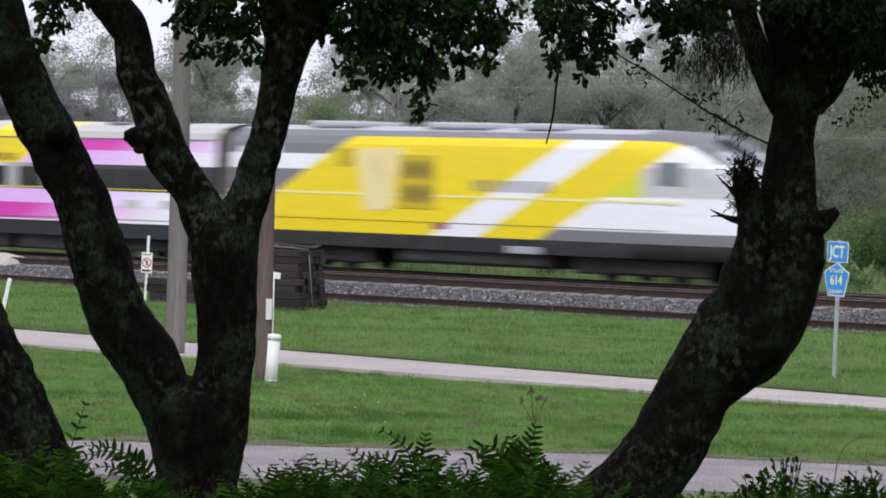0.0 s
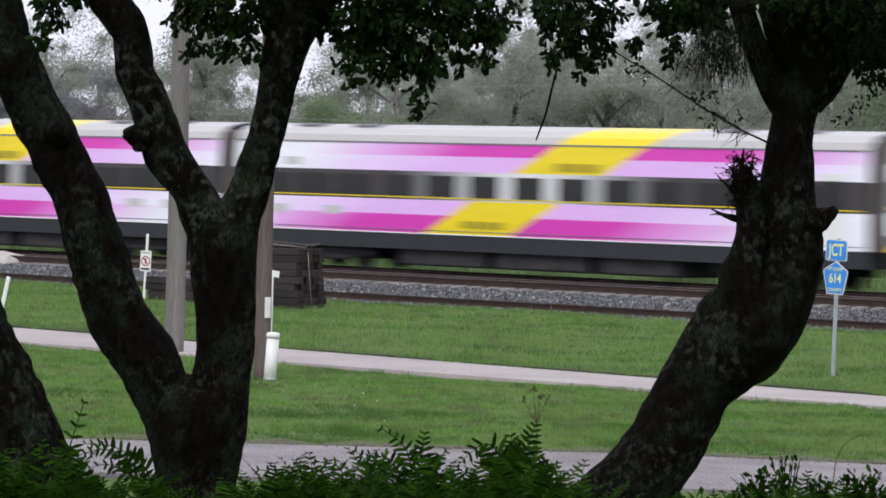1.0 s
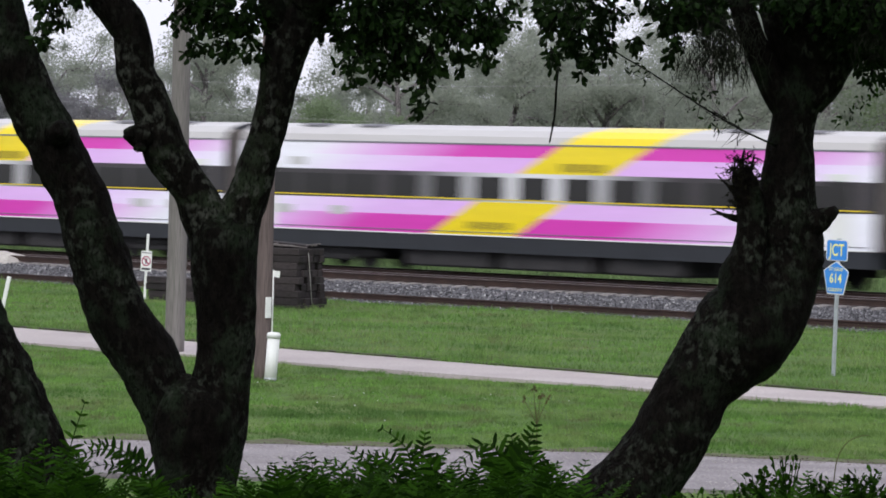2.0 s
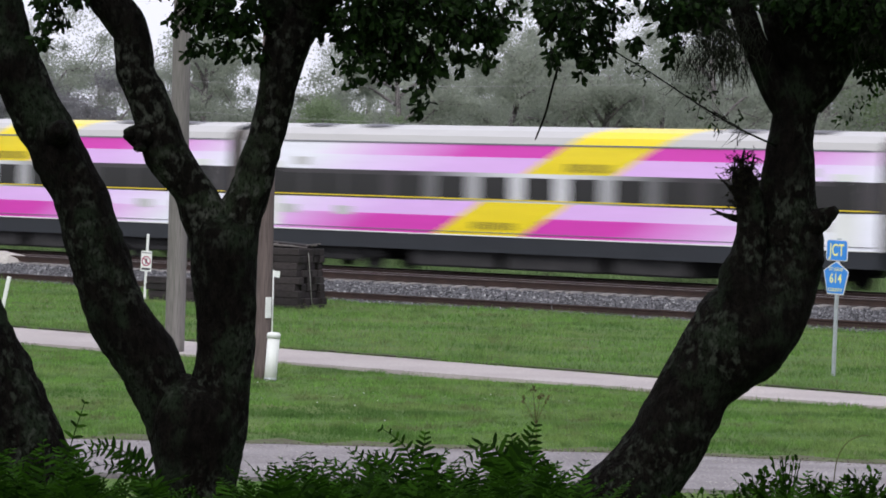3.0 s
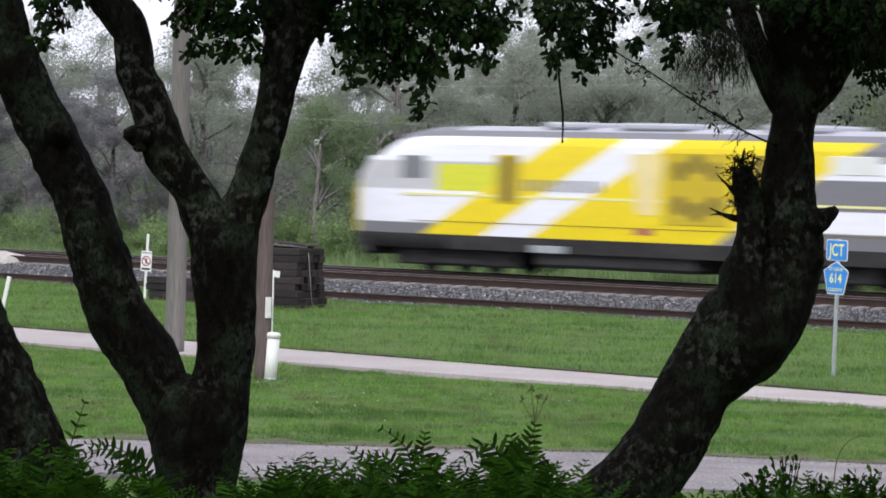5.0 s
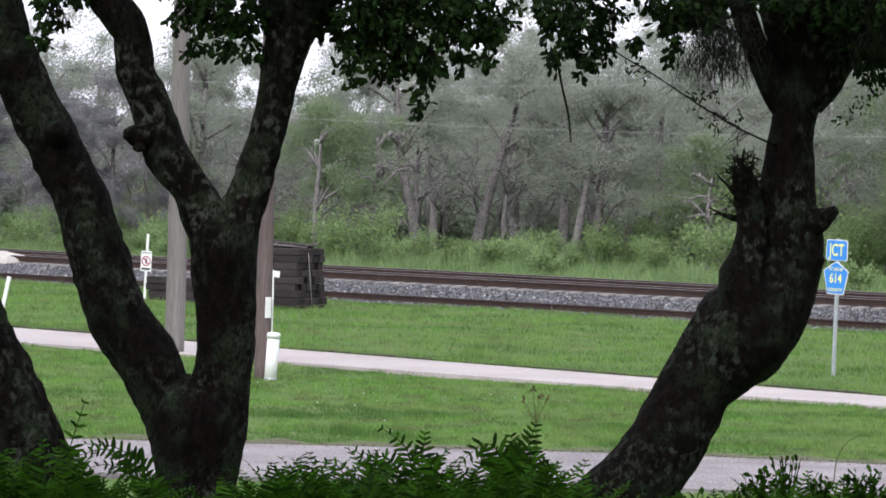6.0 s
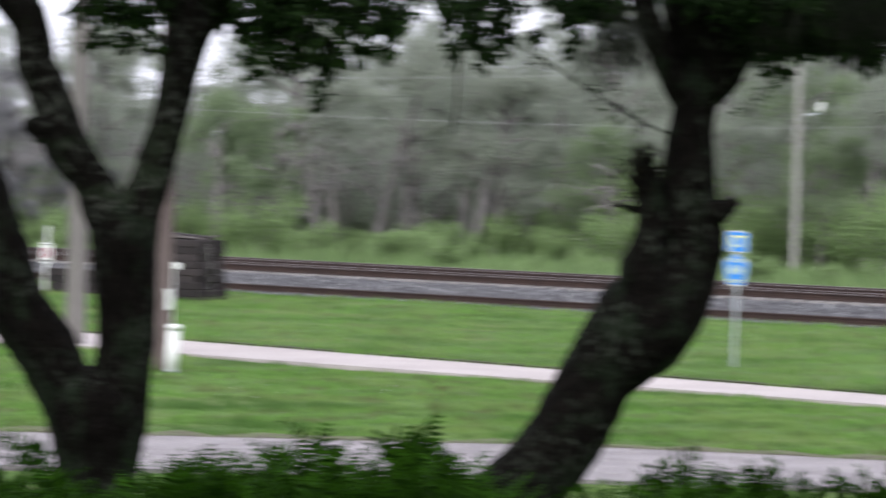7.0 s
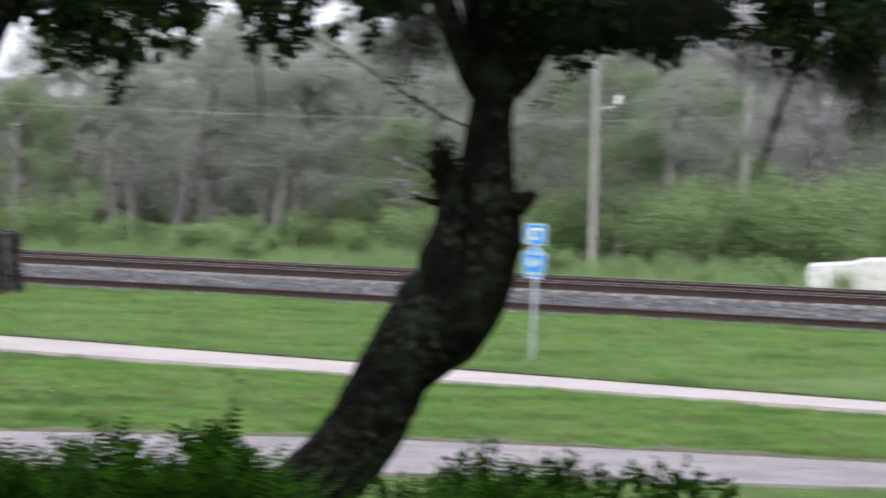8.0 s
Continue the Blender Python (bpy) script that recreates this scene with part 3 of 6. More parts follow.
# ------------------------------------------------------------ the train
def section(x, half, top, low=1.02, shrink=1.0, drop=0.0):
    """A ring round a car body at x: from the lower near edge up over the roof."""
    pts = []
    h = half * shrink
    right = [(-h * 0.96, low), (-h * 0.99, 1.14), (-h, 1.62), (-h, 2.05), (-h, 2.13), (-h, 2.97), (-h * 0.995, 3.42), (-h * 0.985, 3.78), (-h * 0.93, 4.02), (-h * 0.74, 4.2), (-h * 0.4, 4.31), (0, top)]
    for y, z in right:
        pts.append((x, y, min(z, top) if z < 3.6 else low + (z - low) * (top - low) / (4.35 - low) - drop))
    return pts + [(x, -y, z) for _, y, z in pts[-2::-1]]


def bogie(parent, x, long=4.0, deep=0.42):
    """Wheel truck: side frames, springs, axles and wheels."""
    bm = bmesh.new()
    for s in (-1, 1):
        box(bm, (long, 0.14, deep), (x, s * 1.04, 0.58), bevel=0.06)
        box(bm, (2.2, 0.1, 0.2), (x, s * 1.12, 0.36), bevel=0.04)
        tube(bm, [(x - 1.9, s * 1.16, 0.68, 0.04), (x + 1.9, s * 1.16, 0.6, 0.04)], 6)
        box(bm, (1.0, 0.2, 0.4), (x, s * 1.06, 0.78), bevel=0.05)
        for dx in (-1.3, 1.3):
            box(bm, (0.42, 0.2, 0.34), (x + dx, s * 1.05, 0.5), bevel=0.05)
            tube(bm, [(x + dx * 0.62, s * 1.04, 0.55, 0.11), (x + dx * 0.62, s * 1.04, 0.95, 0.11)], 8)
    box(bm, (0.9, 2.1, 0.22), (x, 0, 0.8), bevel=0.04)
    b = part("bogie", bm, M["under"], parent)
    for dx in (-1.3, 1.3):
        for s in (-0.75, 0.75):
            bm = bmesh.new()
            tube(bm, [(x + dx, s - 0.07, 0.46, 0.44), (x + dx, s + 0.05, 0.46, 0.46), (x + dx, s + 0.07, 0.46, 0.44)], 20)
            part("wheel", bm, M["under"], b)
    return b


def build_coach():
    """A coach, 25 m long, its wheels standing at z = 0 of its own space."""
    c = root("passenger_coach", Matrix.Identity(4), "white and rose passenger coach with slanting yellow panel", "train car", "coaches of the train")
    half, L = 1.56, 12.2
    mats = [0, 1, 1, 1, 2, 3, 3, 6, 4, 4, 4]
    mats = mats + mats[::-1]
    xs = [-L, -L + 0.12, -6, 0, 6, L - 0.12, L]
    bm = bmesh.new()
    loft(bm, [section(x, half, 4.35, 0.66, 0.97 if abs(x) == L else 1) for x in xs], mats + [0])
    part("body", bm, [M["skirt"], M["coach_low"], M["coach_band"], M["coach_high"], M["coach_roof"], M["coach_roof"], M["coach_roof"]], c)
    # glazing in the dark band
    for i in range(-6, 7):
        wide = 1.2 if abs(i) < 4 else 1.55
        for s in (-1, 1):
            bm = bmesh.new()
            box(bm, (wide - 0.02, 0.02, 0.66), (i * 1.72 + (0.15 if i > 3 else -0.15 if i < -3 else 0), s * (half + 0.006), 2.52), bevel=0.009)
            part("window", bm, M["tint"], c)
    for s in (-1, 1):
        bm = bmesh.new()
        box(bm, (2 * L - 0.4, 0.012, 0.03), (0, s * (half + 0.022), 2.2))
        part("stripe", bm, M["yellow"], c, "thin yellow line under the windows")
        bm = bmesh.new()
        box(bm, (2 * L - 0.3, 0.03, 0.045), (0, s * (half - 0.018), 3.8))
        part("rain_gutter", bm, M["slate"], c)
        bm = bmesh.new()
        box(bm, (2 * L - 0.3, 0.012, 0.02), (0, s * (half + 0.004), 1.24))
        part("panel_joint", bm, M["slate"], c)
        bm = bmesh.new()
        box(bm, (2 * L - 0.3, 0.02, 0.035), (0, s * (half + 0.008), 1.14))
        part("sill_strip", bm, M["white"], c)
        # plain bars for the name on the yellow panels
        bm = bmesh.new()
        for k in range(9):
            box(bm, (0.13, 0.012, 0.24), (1.1 + k * 0.19 + (0.0 if s < 0 else -2.9), s * (half + 0.004), 3.16))
        part("lettering", bm, M["dull_yellow"], c, "dull ochre bars on the yellow panel")
        bm = bmesh.new()
        for k in range(9):
            box(bm, (0.13, 0.012, 0.2), (-2.5 + k * 0.19 + (0.0 if s < 0 else 3.2), s * (half + 0.006), 1.44))
        part("lettering", bm, M["dull_yellow"], c, "dull ochre bars on the yellow panel")
        for x in (-11.0, 11.0):
            bm = bmesh.new()
            box(bm, (0.9, 0.014, 1.95), (x, s * (half + 0.003), 2.2), bevel=0.006)
            d = part("door", bm, M["white"], c, "white plug door with dark window")
            bm = bmesh.new()
            box(bm, (0.91, 0.014, 0.86), (x, s * (half + 0.014), 2.55), bevel=0.006)
            part("door_window", bm, M["tint"], d)
        for x in (-9.7, 9.7):
            bm = bmesh.new()
            box(bm, (0.7, 0.012, 0.24), (x, s * (half - 0.001), 3.2), bevel=0.005)
            part("data_panel", bm, M["roof_grey"], c, "small grey panel of markings")
        for x in (-10.2, -7.9, 8.4, 10.1):
            bm = bmesh.new()
            box(bm, (0.75, 0.012, 0.26), (x, s * (half + 0.004), 1.75), bevel=0.005)
            part("vent_panel", bm, M["roof_grey"], c)
    for x in (-9.6, -7.2, 7.0, 9.5):
        bm = bmesh.new()
        box(bm, (1.0, 2.0, 0.12), (x, 0, 4.29), bevel=0.04)
        part("roof_unit", bm, M["slate"], c)
    for x, w in ((-3.6, 3.4), (0.3, 3.6), (4.0, 2.8)):
        bm = bmesh.new()
        box(bm, (w, 2.6, 0.8), (x, 0, 0.58), bevel=0.06)
        part("equipment_box", bm, M["under"], c)
    for x in (-L - 0.18, L + 0.18):
        bm = bmesh.new()
        for k in range(4):
            box(bm, (0.08, 2.7 - 0.1 * (k % 2), 3.0 - 0.1 * (k % 2)), (x + (k - 1.5) * 0.09, 0, 2.6), bevel=0.03)
        part("gangway", bm, M["bellows"], c)
    for x in (-8.6, 8.6):
        bogie(c, x)
    return c


def build_engine():
    """A diesel engine: x runs from its rear buffer (0) to its nose tip (21.2)."""
    c = root("locomotive", Matrix.Identity(4), "yellow diesel locomotive with slanting white stripe and grey roof", "locomotive", "engines of the train")
    half = 1.56
    mats = [1, 0, 0, 0, 0, 0, 0, 0, 2, 3, 3]
    mats = mats + mats[::-1]
    bm = bmesh.new()
    rows = [(0.25, 4.3, 0.97, 0), (0.4, 4.35, 1, 0), (6, 4.35, 1, 0), (12, 4.35, 1, 0), (16.6, 4.35, 1, 0), (17.8, 4.33, 0.995, 0), (18.6, 4.2, 0.98, 0), (19.3, 3.85, 0.94, 0), (19.9, 3.4, 0.87, 0), (20.5, 2.85, 0.74, 0), (21.0, 2.35, 0.55, 0), (21.2, 2.0, 0.4, 0)]
    loft(bm, [section(x, half, top, 0.72, s) for x, top, s, _ in rows], mats + [1], caps=True)
    for f in bm.faces:
        at = f.calc_center_median()
        f.smooth = at.x > 16
        if f.material_index > 1 and 16.2 < at.x < 19.2:
            f.material_index = 2
    part("body", bm, [M["engine"], M["under"], M["slate"], M["engine_roof"]], c)
    # windscreen over the nose, side cab windows and doors
    bm = bmesh.new()
    for s in (-1, 1):
        vs = [bm.verts.new(p) for p in ((18.75, s * 0.06, 4.17), (19.9, s * 0.06, 3.48), (19.78, s * 1.02, 3.3), (18.8, s * 1.2, 3.86))]
        bm.faces.new(vs if s < 0 else vs[::-1])
    bmesh.ops.solidify(bm, geom=bm.faces[:], thickness=-0.03)
    part("windscreen", bm, M["tint"], c)
    for s in (-1, 1):
        y = s * (half + 0.008)
        bm = bmesh.new()
        box(bm, (0.95, 0.03, 0.66), (18.0, s * (half - 0.016), 3.1), bevel=0.012)
        part("cab_window", bm, M["cab_glass"], c)
        if s < 0:
            cream, fan, fans, vents = (6.75, 2.0, 2.75, 1.85), (8.3, 1.5, 2.7, 1.6), ((-0.3, 0.35), (0.3, 0.35), (-0.3, -0.35), (0.3, -0.35)), ((5.3, 0.75, 3.38, 0.55),)
        else:
            cream, fan, fans, vents = (8.95, 1.2, 2.75, 1.7), (7.1, 2.4, 2.65, 2.0), ((0.62, 0.5), (-0.62, 0.5), (0.62, -0.45), (-0.62, -0.45), (0, -0.62), (0, 0.7)), ((4.0, 1.0, 3.2, 0.8), (14.2, 0.95, 2.8, 1.4))
            bm = bmesh.new()
            box(bm, (0.72, 0.03, 0.85), (4.92, y, 3.2), bevel=0.012)
            part("side_window", bm, M["grille"], c)
            bm = bmesh.new()
            box(bm, (0.5, 0.036, 1.3), (14.2, y, 2.8), bevel=0.012)
            part("door_window", bm, M["grille"], c)
        bm = bmesh.new()
        w, h = cream[1] / 2, cream[3] / 2
        ring = [(-w, h * 0.8), (-w * 0.8, h), (w * 0.9, h), (w, h * 0.7), (w * 0.55, -h * 0.2), (w * 0.6, -h * 0.8), (w * 0.3, -h), (-w * 0.6, -h), (-w * 0.7, -h * 0.3)]
        loft(bm, [[(cream[0] + a, s * (half + d), cream[2] + e) for a, e in ring] for d in (-0.008, 0.022)])
        part("emblem", bm, M["cream"], c, "cream painted emblem")
        bm = bmesh.new()
        box(bm, (fan[1], 0.03, fan[3]), (fan[0], y, fan[2]), bevel=0.012)
        gr = part("radiator_panel", bm, M["ochre"], c)
        for dx, dz in fans:
            bm = bmesh.new()
            tube(bm, [(fan[0] + dx, y, fan[2] + dz, 0.31), (fan[0] + dx, s * (half + 0.03), fan[2] + dz, 0.27)], 14)
            part("fan_guard", bm, M["grille"], gr)
        for vx, vw, vz, vh in vents:
            bm = bmesh.new()
            box(bm, (vw, 0.026, vh), (vx, y, vz), bevel=0.01)
            part("vent", bm, M["ochre"], c)
        bm = bmesh.new()
        box(bm, (1.7, 0.024, 0.5), (1.6, y, 3.4), bevel=0.01)
        part("cabinet_door", bm, M["white"], c)
        bm = bmesh.new()
        box(bm, (0.55, 0.02, 0.16), (9.3 if s < 0 else 9.0, y, 1.42), bevel=0.006)
        part("data_plate", bm, M["red"], c)
        bm = bmesh.new()
        box(bm, (18.0, 0.014, 0.07), (9.4, y, 2.3))
        part("stripe", bm, paint_line, c, "thin pale yellow line along the flank")
        bm = bmesh.new()
        box(bm, (17.5, 0.012, 0.02), (9.2, y - s * 0.004, 1.52))
        part("panel_joint", bm, M["grille"], c)
        bm = bmesh.new()
        for k in range(10):
            box(bm, (0.15, 0.012, 0.33), (10.7 + k * 0.31, y, 2.64))
        part("lettering", bm, M["slate"], c, "grey bars for lettering")
        bm = bmesh.new()
        box(bm, (0.7, 0.05, 0.16), (20.35, s * 0.98, 2.35), pose(0, 0, -28 * -s), bevel=0.02)
        part("headlight", bm, M["lamp_glass"], c)
        bm = bmesh.new()
        box(bm, (1.3, 0.06, 0.22), (12.6, s * (half - 0.03), 0.82), bevel=0.02)
        part("step", bm, M["silver"], c)
    for x, w in ((4.2, 2.2), (9.3, 2.6), (12.6, 1.6)):
        bm = bmesh.new()
        box(bm, (w, 1.9, 0.2), (x, 0, 4.38), bevel=0.06)
        part("roof_hatch", bm, M["engine_roof"], c)
    bm = bmesh.new()
    box(bm, (6.0, 2.7, 0.72), (10.3, 0, 0.66), bevel=0.1)
    part("fuel_tank", bm, M["under"], c)
    bm = bmesh.new()
    box(bm, (0.5, 2.5, 0.5), (20.2, 0, 0.72), bevel=0.1)
    part("pilot", bm, M["under"], c)
    bm = bmesh.new()
    for k in range(4):
        box(bm, (0.07, 2.4 - 0.1 * (k % 2), 3.0), (0.18 - k * 0.08, 0, 2.6), bevel=0.02)
    part("gangway", bm, M["under"], c)
    for x in (3.6, 16.6):
        bogie(c, x, 5.0, 0.72)
    return c


paint_line = paint("pale_line", (0.8, 0.76, 0.35), 0.4, 0.05)
PITCH, SPEED, RAILTOP = 25.15, 25.35, 0.5
JOINT = -8.0      # where the joint of the first engine and coach stands at the start, along the track


def build_train():
    """Engine, four coaches, engine, with where each starts along the track."""
    cars = [(build_engine(), JOINT, 0)]
    coach = build_coach()
    cars.append((coach, JOINT - 0.5 * PITCH, 0))
    for i in range(1, 4):
        cars.append((copy_thing(coach, Matrix.Identity(4)), JOINT - (i + 0.5) * PITCH, 0))
    cars.append((copy_thing(cars[0][0], Matrix.Identity(4)), JOINT - 4 * PITCH, 180))
    return cars


# ------------------------------------------------------------ the oaks
def twigs_and_leaves(name, parent, rng, clumps, per=720, leaf=0.059, twig=True, material=None):
    """A bough's foliage: clumps (x, y, z, reach, height) of leafy twigs."""
    pos, way, segs = [], [], bmesh.new()
    for x, y, z, rx, rz in clumps:
        n = max(6, int(per * rx * rz / 0.06))
        k = max(3, n // 9)
        for i in range(k):
            o = rng.normal(size=3)
            o = o / np.linalg.norm(o) * rng.random() ** 0.4 * np.array([rx, max(rx, 0.25) * 1.1, rz])
            e = np.array([x, y, z]) + o
            s = np.array([x, y, z + rz * 0.5]) + o * 0.25
            d = e - s
            d[2] -= 0.05
            if twig:
                tube(segs, [(*s, 0.006), (*e, 0.003)], 3, cap=False)
            for j in range(9):
                t = rng.uniform(0.55, 1.05)
                pos.append(s + (e - s) * t + rng.normal(size=3) * 0.012)
                w = d / (np.linalg.norm(d) + 1e-6) * 0.7 + rng.normal(size=3) * 0.6
                w[2] -= 0.25
                way.append(w)
    pos, way = np.array(pos), np.array(way)
    n = len(pos)
    L = rng.uniform(0.6, 1.2, n) * leaf
    v, f = leaves(rng, pos, way, L, L * rng.uniform(0.38, 0.55, n))
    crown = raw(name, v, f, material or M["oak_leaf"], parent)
    if twig:
        tagged(part("twig_work", segs, M["oak_bark"], crown), kind="stuff")
    else:
        segs.free()
    return crown


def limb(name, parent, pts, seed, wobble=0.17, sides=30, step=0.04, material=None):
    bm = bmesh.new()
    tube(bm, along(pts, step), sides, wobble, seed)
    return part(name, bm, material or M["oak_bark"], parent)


def build_oaks():
    rng = np.random.default_rng(11)
    # the forked oak
    a = root("oak_tree", pose(0, 0, 0), "dark lichen-spotted oak with a low fork and three limbs", "tree", "oaks on the bank")
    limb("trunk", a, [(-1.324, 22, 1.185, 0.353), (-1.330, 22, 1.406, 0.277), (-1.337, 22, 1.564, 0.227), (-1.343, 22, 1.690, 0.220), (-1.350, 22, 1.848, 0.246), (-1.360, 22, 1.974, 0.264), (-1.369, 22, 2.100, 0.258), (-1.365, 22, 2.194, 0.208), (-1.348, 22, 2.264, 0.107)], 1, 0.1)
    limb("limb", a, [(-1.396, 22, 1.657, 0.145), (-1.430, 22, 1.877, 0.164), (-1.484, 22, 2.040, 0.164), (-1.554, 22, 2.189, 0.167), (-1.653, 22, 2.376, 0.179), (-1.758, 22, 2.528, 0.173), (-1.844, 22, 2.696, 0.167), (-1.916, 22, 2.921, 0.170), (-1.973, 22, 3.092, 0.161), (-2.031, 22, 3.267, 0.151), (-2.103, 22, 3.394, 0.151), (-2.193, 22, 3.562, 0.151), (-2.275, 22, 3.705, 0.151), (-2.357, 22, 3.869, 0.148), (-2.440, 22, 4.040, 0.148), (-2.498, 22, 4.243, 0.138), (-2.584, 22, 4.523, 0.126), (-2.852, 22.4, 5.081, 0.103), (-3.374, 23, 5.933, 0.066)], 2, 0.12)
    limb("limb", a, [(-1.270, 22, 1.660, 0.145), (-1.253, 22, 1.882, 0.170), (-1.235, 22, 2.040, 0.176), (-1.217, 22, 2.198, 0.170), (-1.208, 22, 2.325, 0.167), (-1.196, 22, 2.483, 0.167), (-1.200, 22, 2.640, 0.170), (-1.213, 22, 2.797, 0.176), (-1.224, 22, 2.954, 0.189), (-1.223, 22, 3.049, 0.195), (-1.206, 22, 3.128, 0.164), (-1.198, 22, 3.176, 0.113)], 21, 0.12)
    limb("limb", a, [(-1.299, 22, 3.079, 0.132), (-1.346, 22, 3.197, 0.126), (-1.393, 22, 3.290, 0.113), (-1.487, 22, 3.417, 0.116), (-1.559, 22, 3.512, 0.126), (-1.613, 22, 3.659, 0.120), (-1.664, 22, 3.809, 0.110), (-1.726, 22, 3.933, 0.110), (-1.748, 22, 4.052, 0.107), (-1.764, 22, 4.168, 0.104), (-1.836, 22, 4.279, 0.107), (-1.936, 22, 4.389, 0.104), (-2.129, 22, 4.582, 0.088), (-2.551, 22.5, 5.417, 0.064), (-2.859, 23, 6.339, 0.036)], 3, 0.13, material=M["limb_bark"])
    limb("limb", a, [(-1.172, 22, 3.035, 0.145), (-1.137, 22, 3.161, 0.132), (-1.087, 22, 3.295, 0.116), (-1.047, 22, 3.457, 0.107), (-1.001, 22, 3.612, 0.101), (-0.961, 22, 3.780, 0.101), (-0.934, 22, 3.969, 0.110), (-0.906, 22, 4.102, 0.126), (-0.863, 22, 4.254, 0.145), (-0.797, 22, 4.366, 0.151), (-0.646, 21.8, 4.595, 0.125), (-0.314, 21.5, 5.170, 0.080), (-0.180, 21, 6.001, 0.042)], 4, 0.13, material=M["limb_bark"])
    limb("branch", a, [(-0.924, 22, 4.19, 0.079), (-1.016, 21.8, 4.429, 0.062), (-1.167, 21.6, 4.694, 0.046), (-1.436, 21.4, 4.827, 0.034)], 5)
    knob = bmesh.new()
    tube(knob, along([(-1.655, 21.95, 3.604, 0.082), (-1.713, 21.93, 3.596, 0.069), (-1.746, 21.92, 3.582, 0.053), (-1.767, 21.92, 3.563, 0.019)], 0.02), 14, 0.3, 7)
    for q in ((-0.02, -0.05, 0.02), (0.03, -0.04, -0.05)):
        bmesh.ops.create_icosphere(knob, subdivisions=2, radius=0.035, matrix=Matrix.Translation(Vector((-1.727, 21.92, 3.589)) + Vector(q)))
    for v in knob.verts:
        v.co += Vector((noise.noise(v.co * 17), noise.noise(v.co * 17 + Vector((5, 0, 0))), noise.noise(v.co * 19))) * 0.022
    part("burl", knob, M["limb_bark"], a)
    knob = bmesh.new()
    tube(knob, along([(-2.158, 21.9, 3.590, 0.081), (-2.140, 21.8, 3.615, 0.062), (-2.132, 21.75, 3.633, 0.028)], 0.02), 12, 0.3, 8)
    part("burl", knob, M["oak_bark"], a)
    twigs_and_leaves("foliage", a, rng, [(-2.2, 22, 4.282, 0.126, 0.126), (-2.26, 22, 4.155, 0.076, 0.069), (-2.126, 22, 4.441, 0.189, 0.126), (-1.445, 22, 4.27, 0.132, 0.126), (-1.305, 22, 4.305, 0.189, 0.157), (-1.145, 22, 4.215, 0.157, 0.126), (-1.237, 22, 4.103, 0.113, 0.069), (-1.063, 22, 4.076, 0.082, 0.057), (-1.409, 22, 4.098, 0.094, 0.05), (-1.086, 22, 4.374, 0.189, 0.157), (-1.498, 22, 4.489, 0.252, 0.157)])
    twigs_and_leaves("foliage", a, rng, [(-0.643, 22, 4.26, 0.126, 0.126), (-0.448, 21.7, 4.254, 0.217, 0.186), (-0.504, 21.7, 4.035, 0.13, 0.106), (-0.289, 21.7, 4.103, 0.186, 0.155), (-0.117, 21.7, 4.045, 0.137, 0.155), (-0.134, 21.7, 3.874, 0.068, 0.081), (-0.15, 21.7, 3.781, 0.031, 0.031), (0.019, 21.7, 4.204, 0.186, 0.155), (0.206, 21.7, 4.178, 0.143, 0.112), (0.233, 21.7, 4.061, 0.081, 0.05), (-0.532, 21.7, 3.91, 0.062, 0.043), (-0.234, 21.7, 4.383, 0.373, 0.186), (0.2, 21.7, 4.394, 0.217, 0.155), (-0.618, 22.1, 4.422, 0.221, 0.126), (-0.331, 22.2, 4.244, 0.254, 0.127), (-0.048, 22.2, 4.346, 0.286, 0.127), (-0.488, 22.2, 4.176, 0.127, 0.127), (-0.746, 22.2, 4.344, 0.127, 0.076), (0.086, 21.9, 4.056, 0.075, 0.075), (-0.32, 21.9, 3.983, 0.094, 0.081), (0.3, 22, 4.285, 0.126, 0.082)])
    # the leaning oak behind its neighbour
    b = root("oak_tree", pose(0, 0, 0), "dark leaning oak trunk among ferns", "tree", "oaks on the bank")
    limb("trunk", b, [(-1.863, 21, 1.302, 0.285), (-2.045, 21, 1.599, 0.225), (-2.164, 21, 1.897, 0.198), (-2.313, 21, 2.225, 0.186), (-2.497, 21, 2.611, 0.177), (-2.75, 21, 3.146, 0.168), (-3.069, 21, 3.918, 0.156), (-3.301, 21, 4.872, 0.135), (-3.449, 21, 6.065, 0.09)], 9)
    twigs_and_leaves("foliage", b, rng, [(-3.145, 21, 4.636, 0.601, 0.361), (-3.406, 21, 5.528, 0.721, 0.481)], 60)
    # the curved oak with the broken limb
    c = root("oak_tree", pose(0, 0, 0), "dark curved oak trunk with a broken hollow limb", "tree", "oaks on the bank")
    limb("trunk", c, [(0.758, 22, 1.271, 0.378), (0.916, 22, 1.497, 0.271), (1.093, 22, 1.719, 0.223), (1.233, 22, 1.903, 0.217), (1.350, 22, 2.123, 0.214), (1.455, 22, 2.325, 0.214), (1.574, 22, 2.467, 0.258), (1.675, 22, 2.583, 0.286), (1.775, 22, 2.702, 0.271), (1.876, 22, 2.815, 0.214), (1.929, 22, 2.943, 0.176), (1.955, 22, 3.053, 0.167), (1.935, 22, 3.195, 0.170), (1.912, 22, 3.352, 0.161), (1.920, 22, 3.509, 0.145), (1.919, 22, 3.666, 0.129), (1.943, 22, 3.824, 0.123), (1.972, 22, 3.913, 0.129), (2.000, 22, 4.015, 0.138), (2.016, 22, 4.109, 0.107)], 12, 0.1)
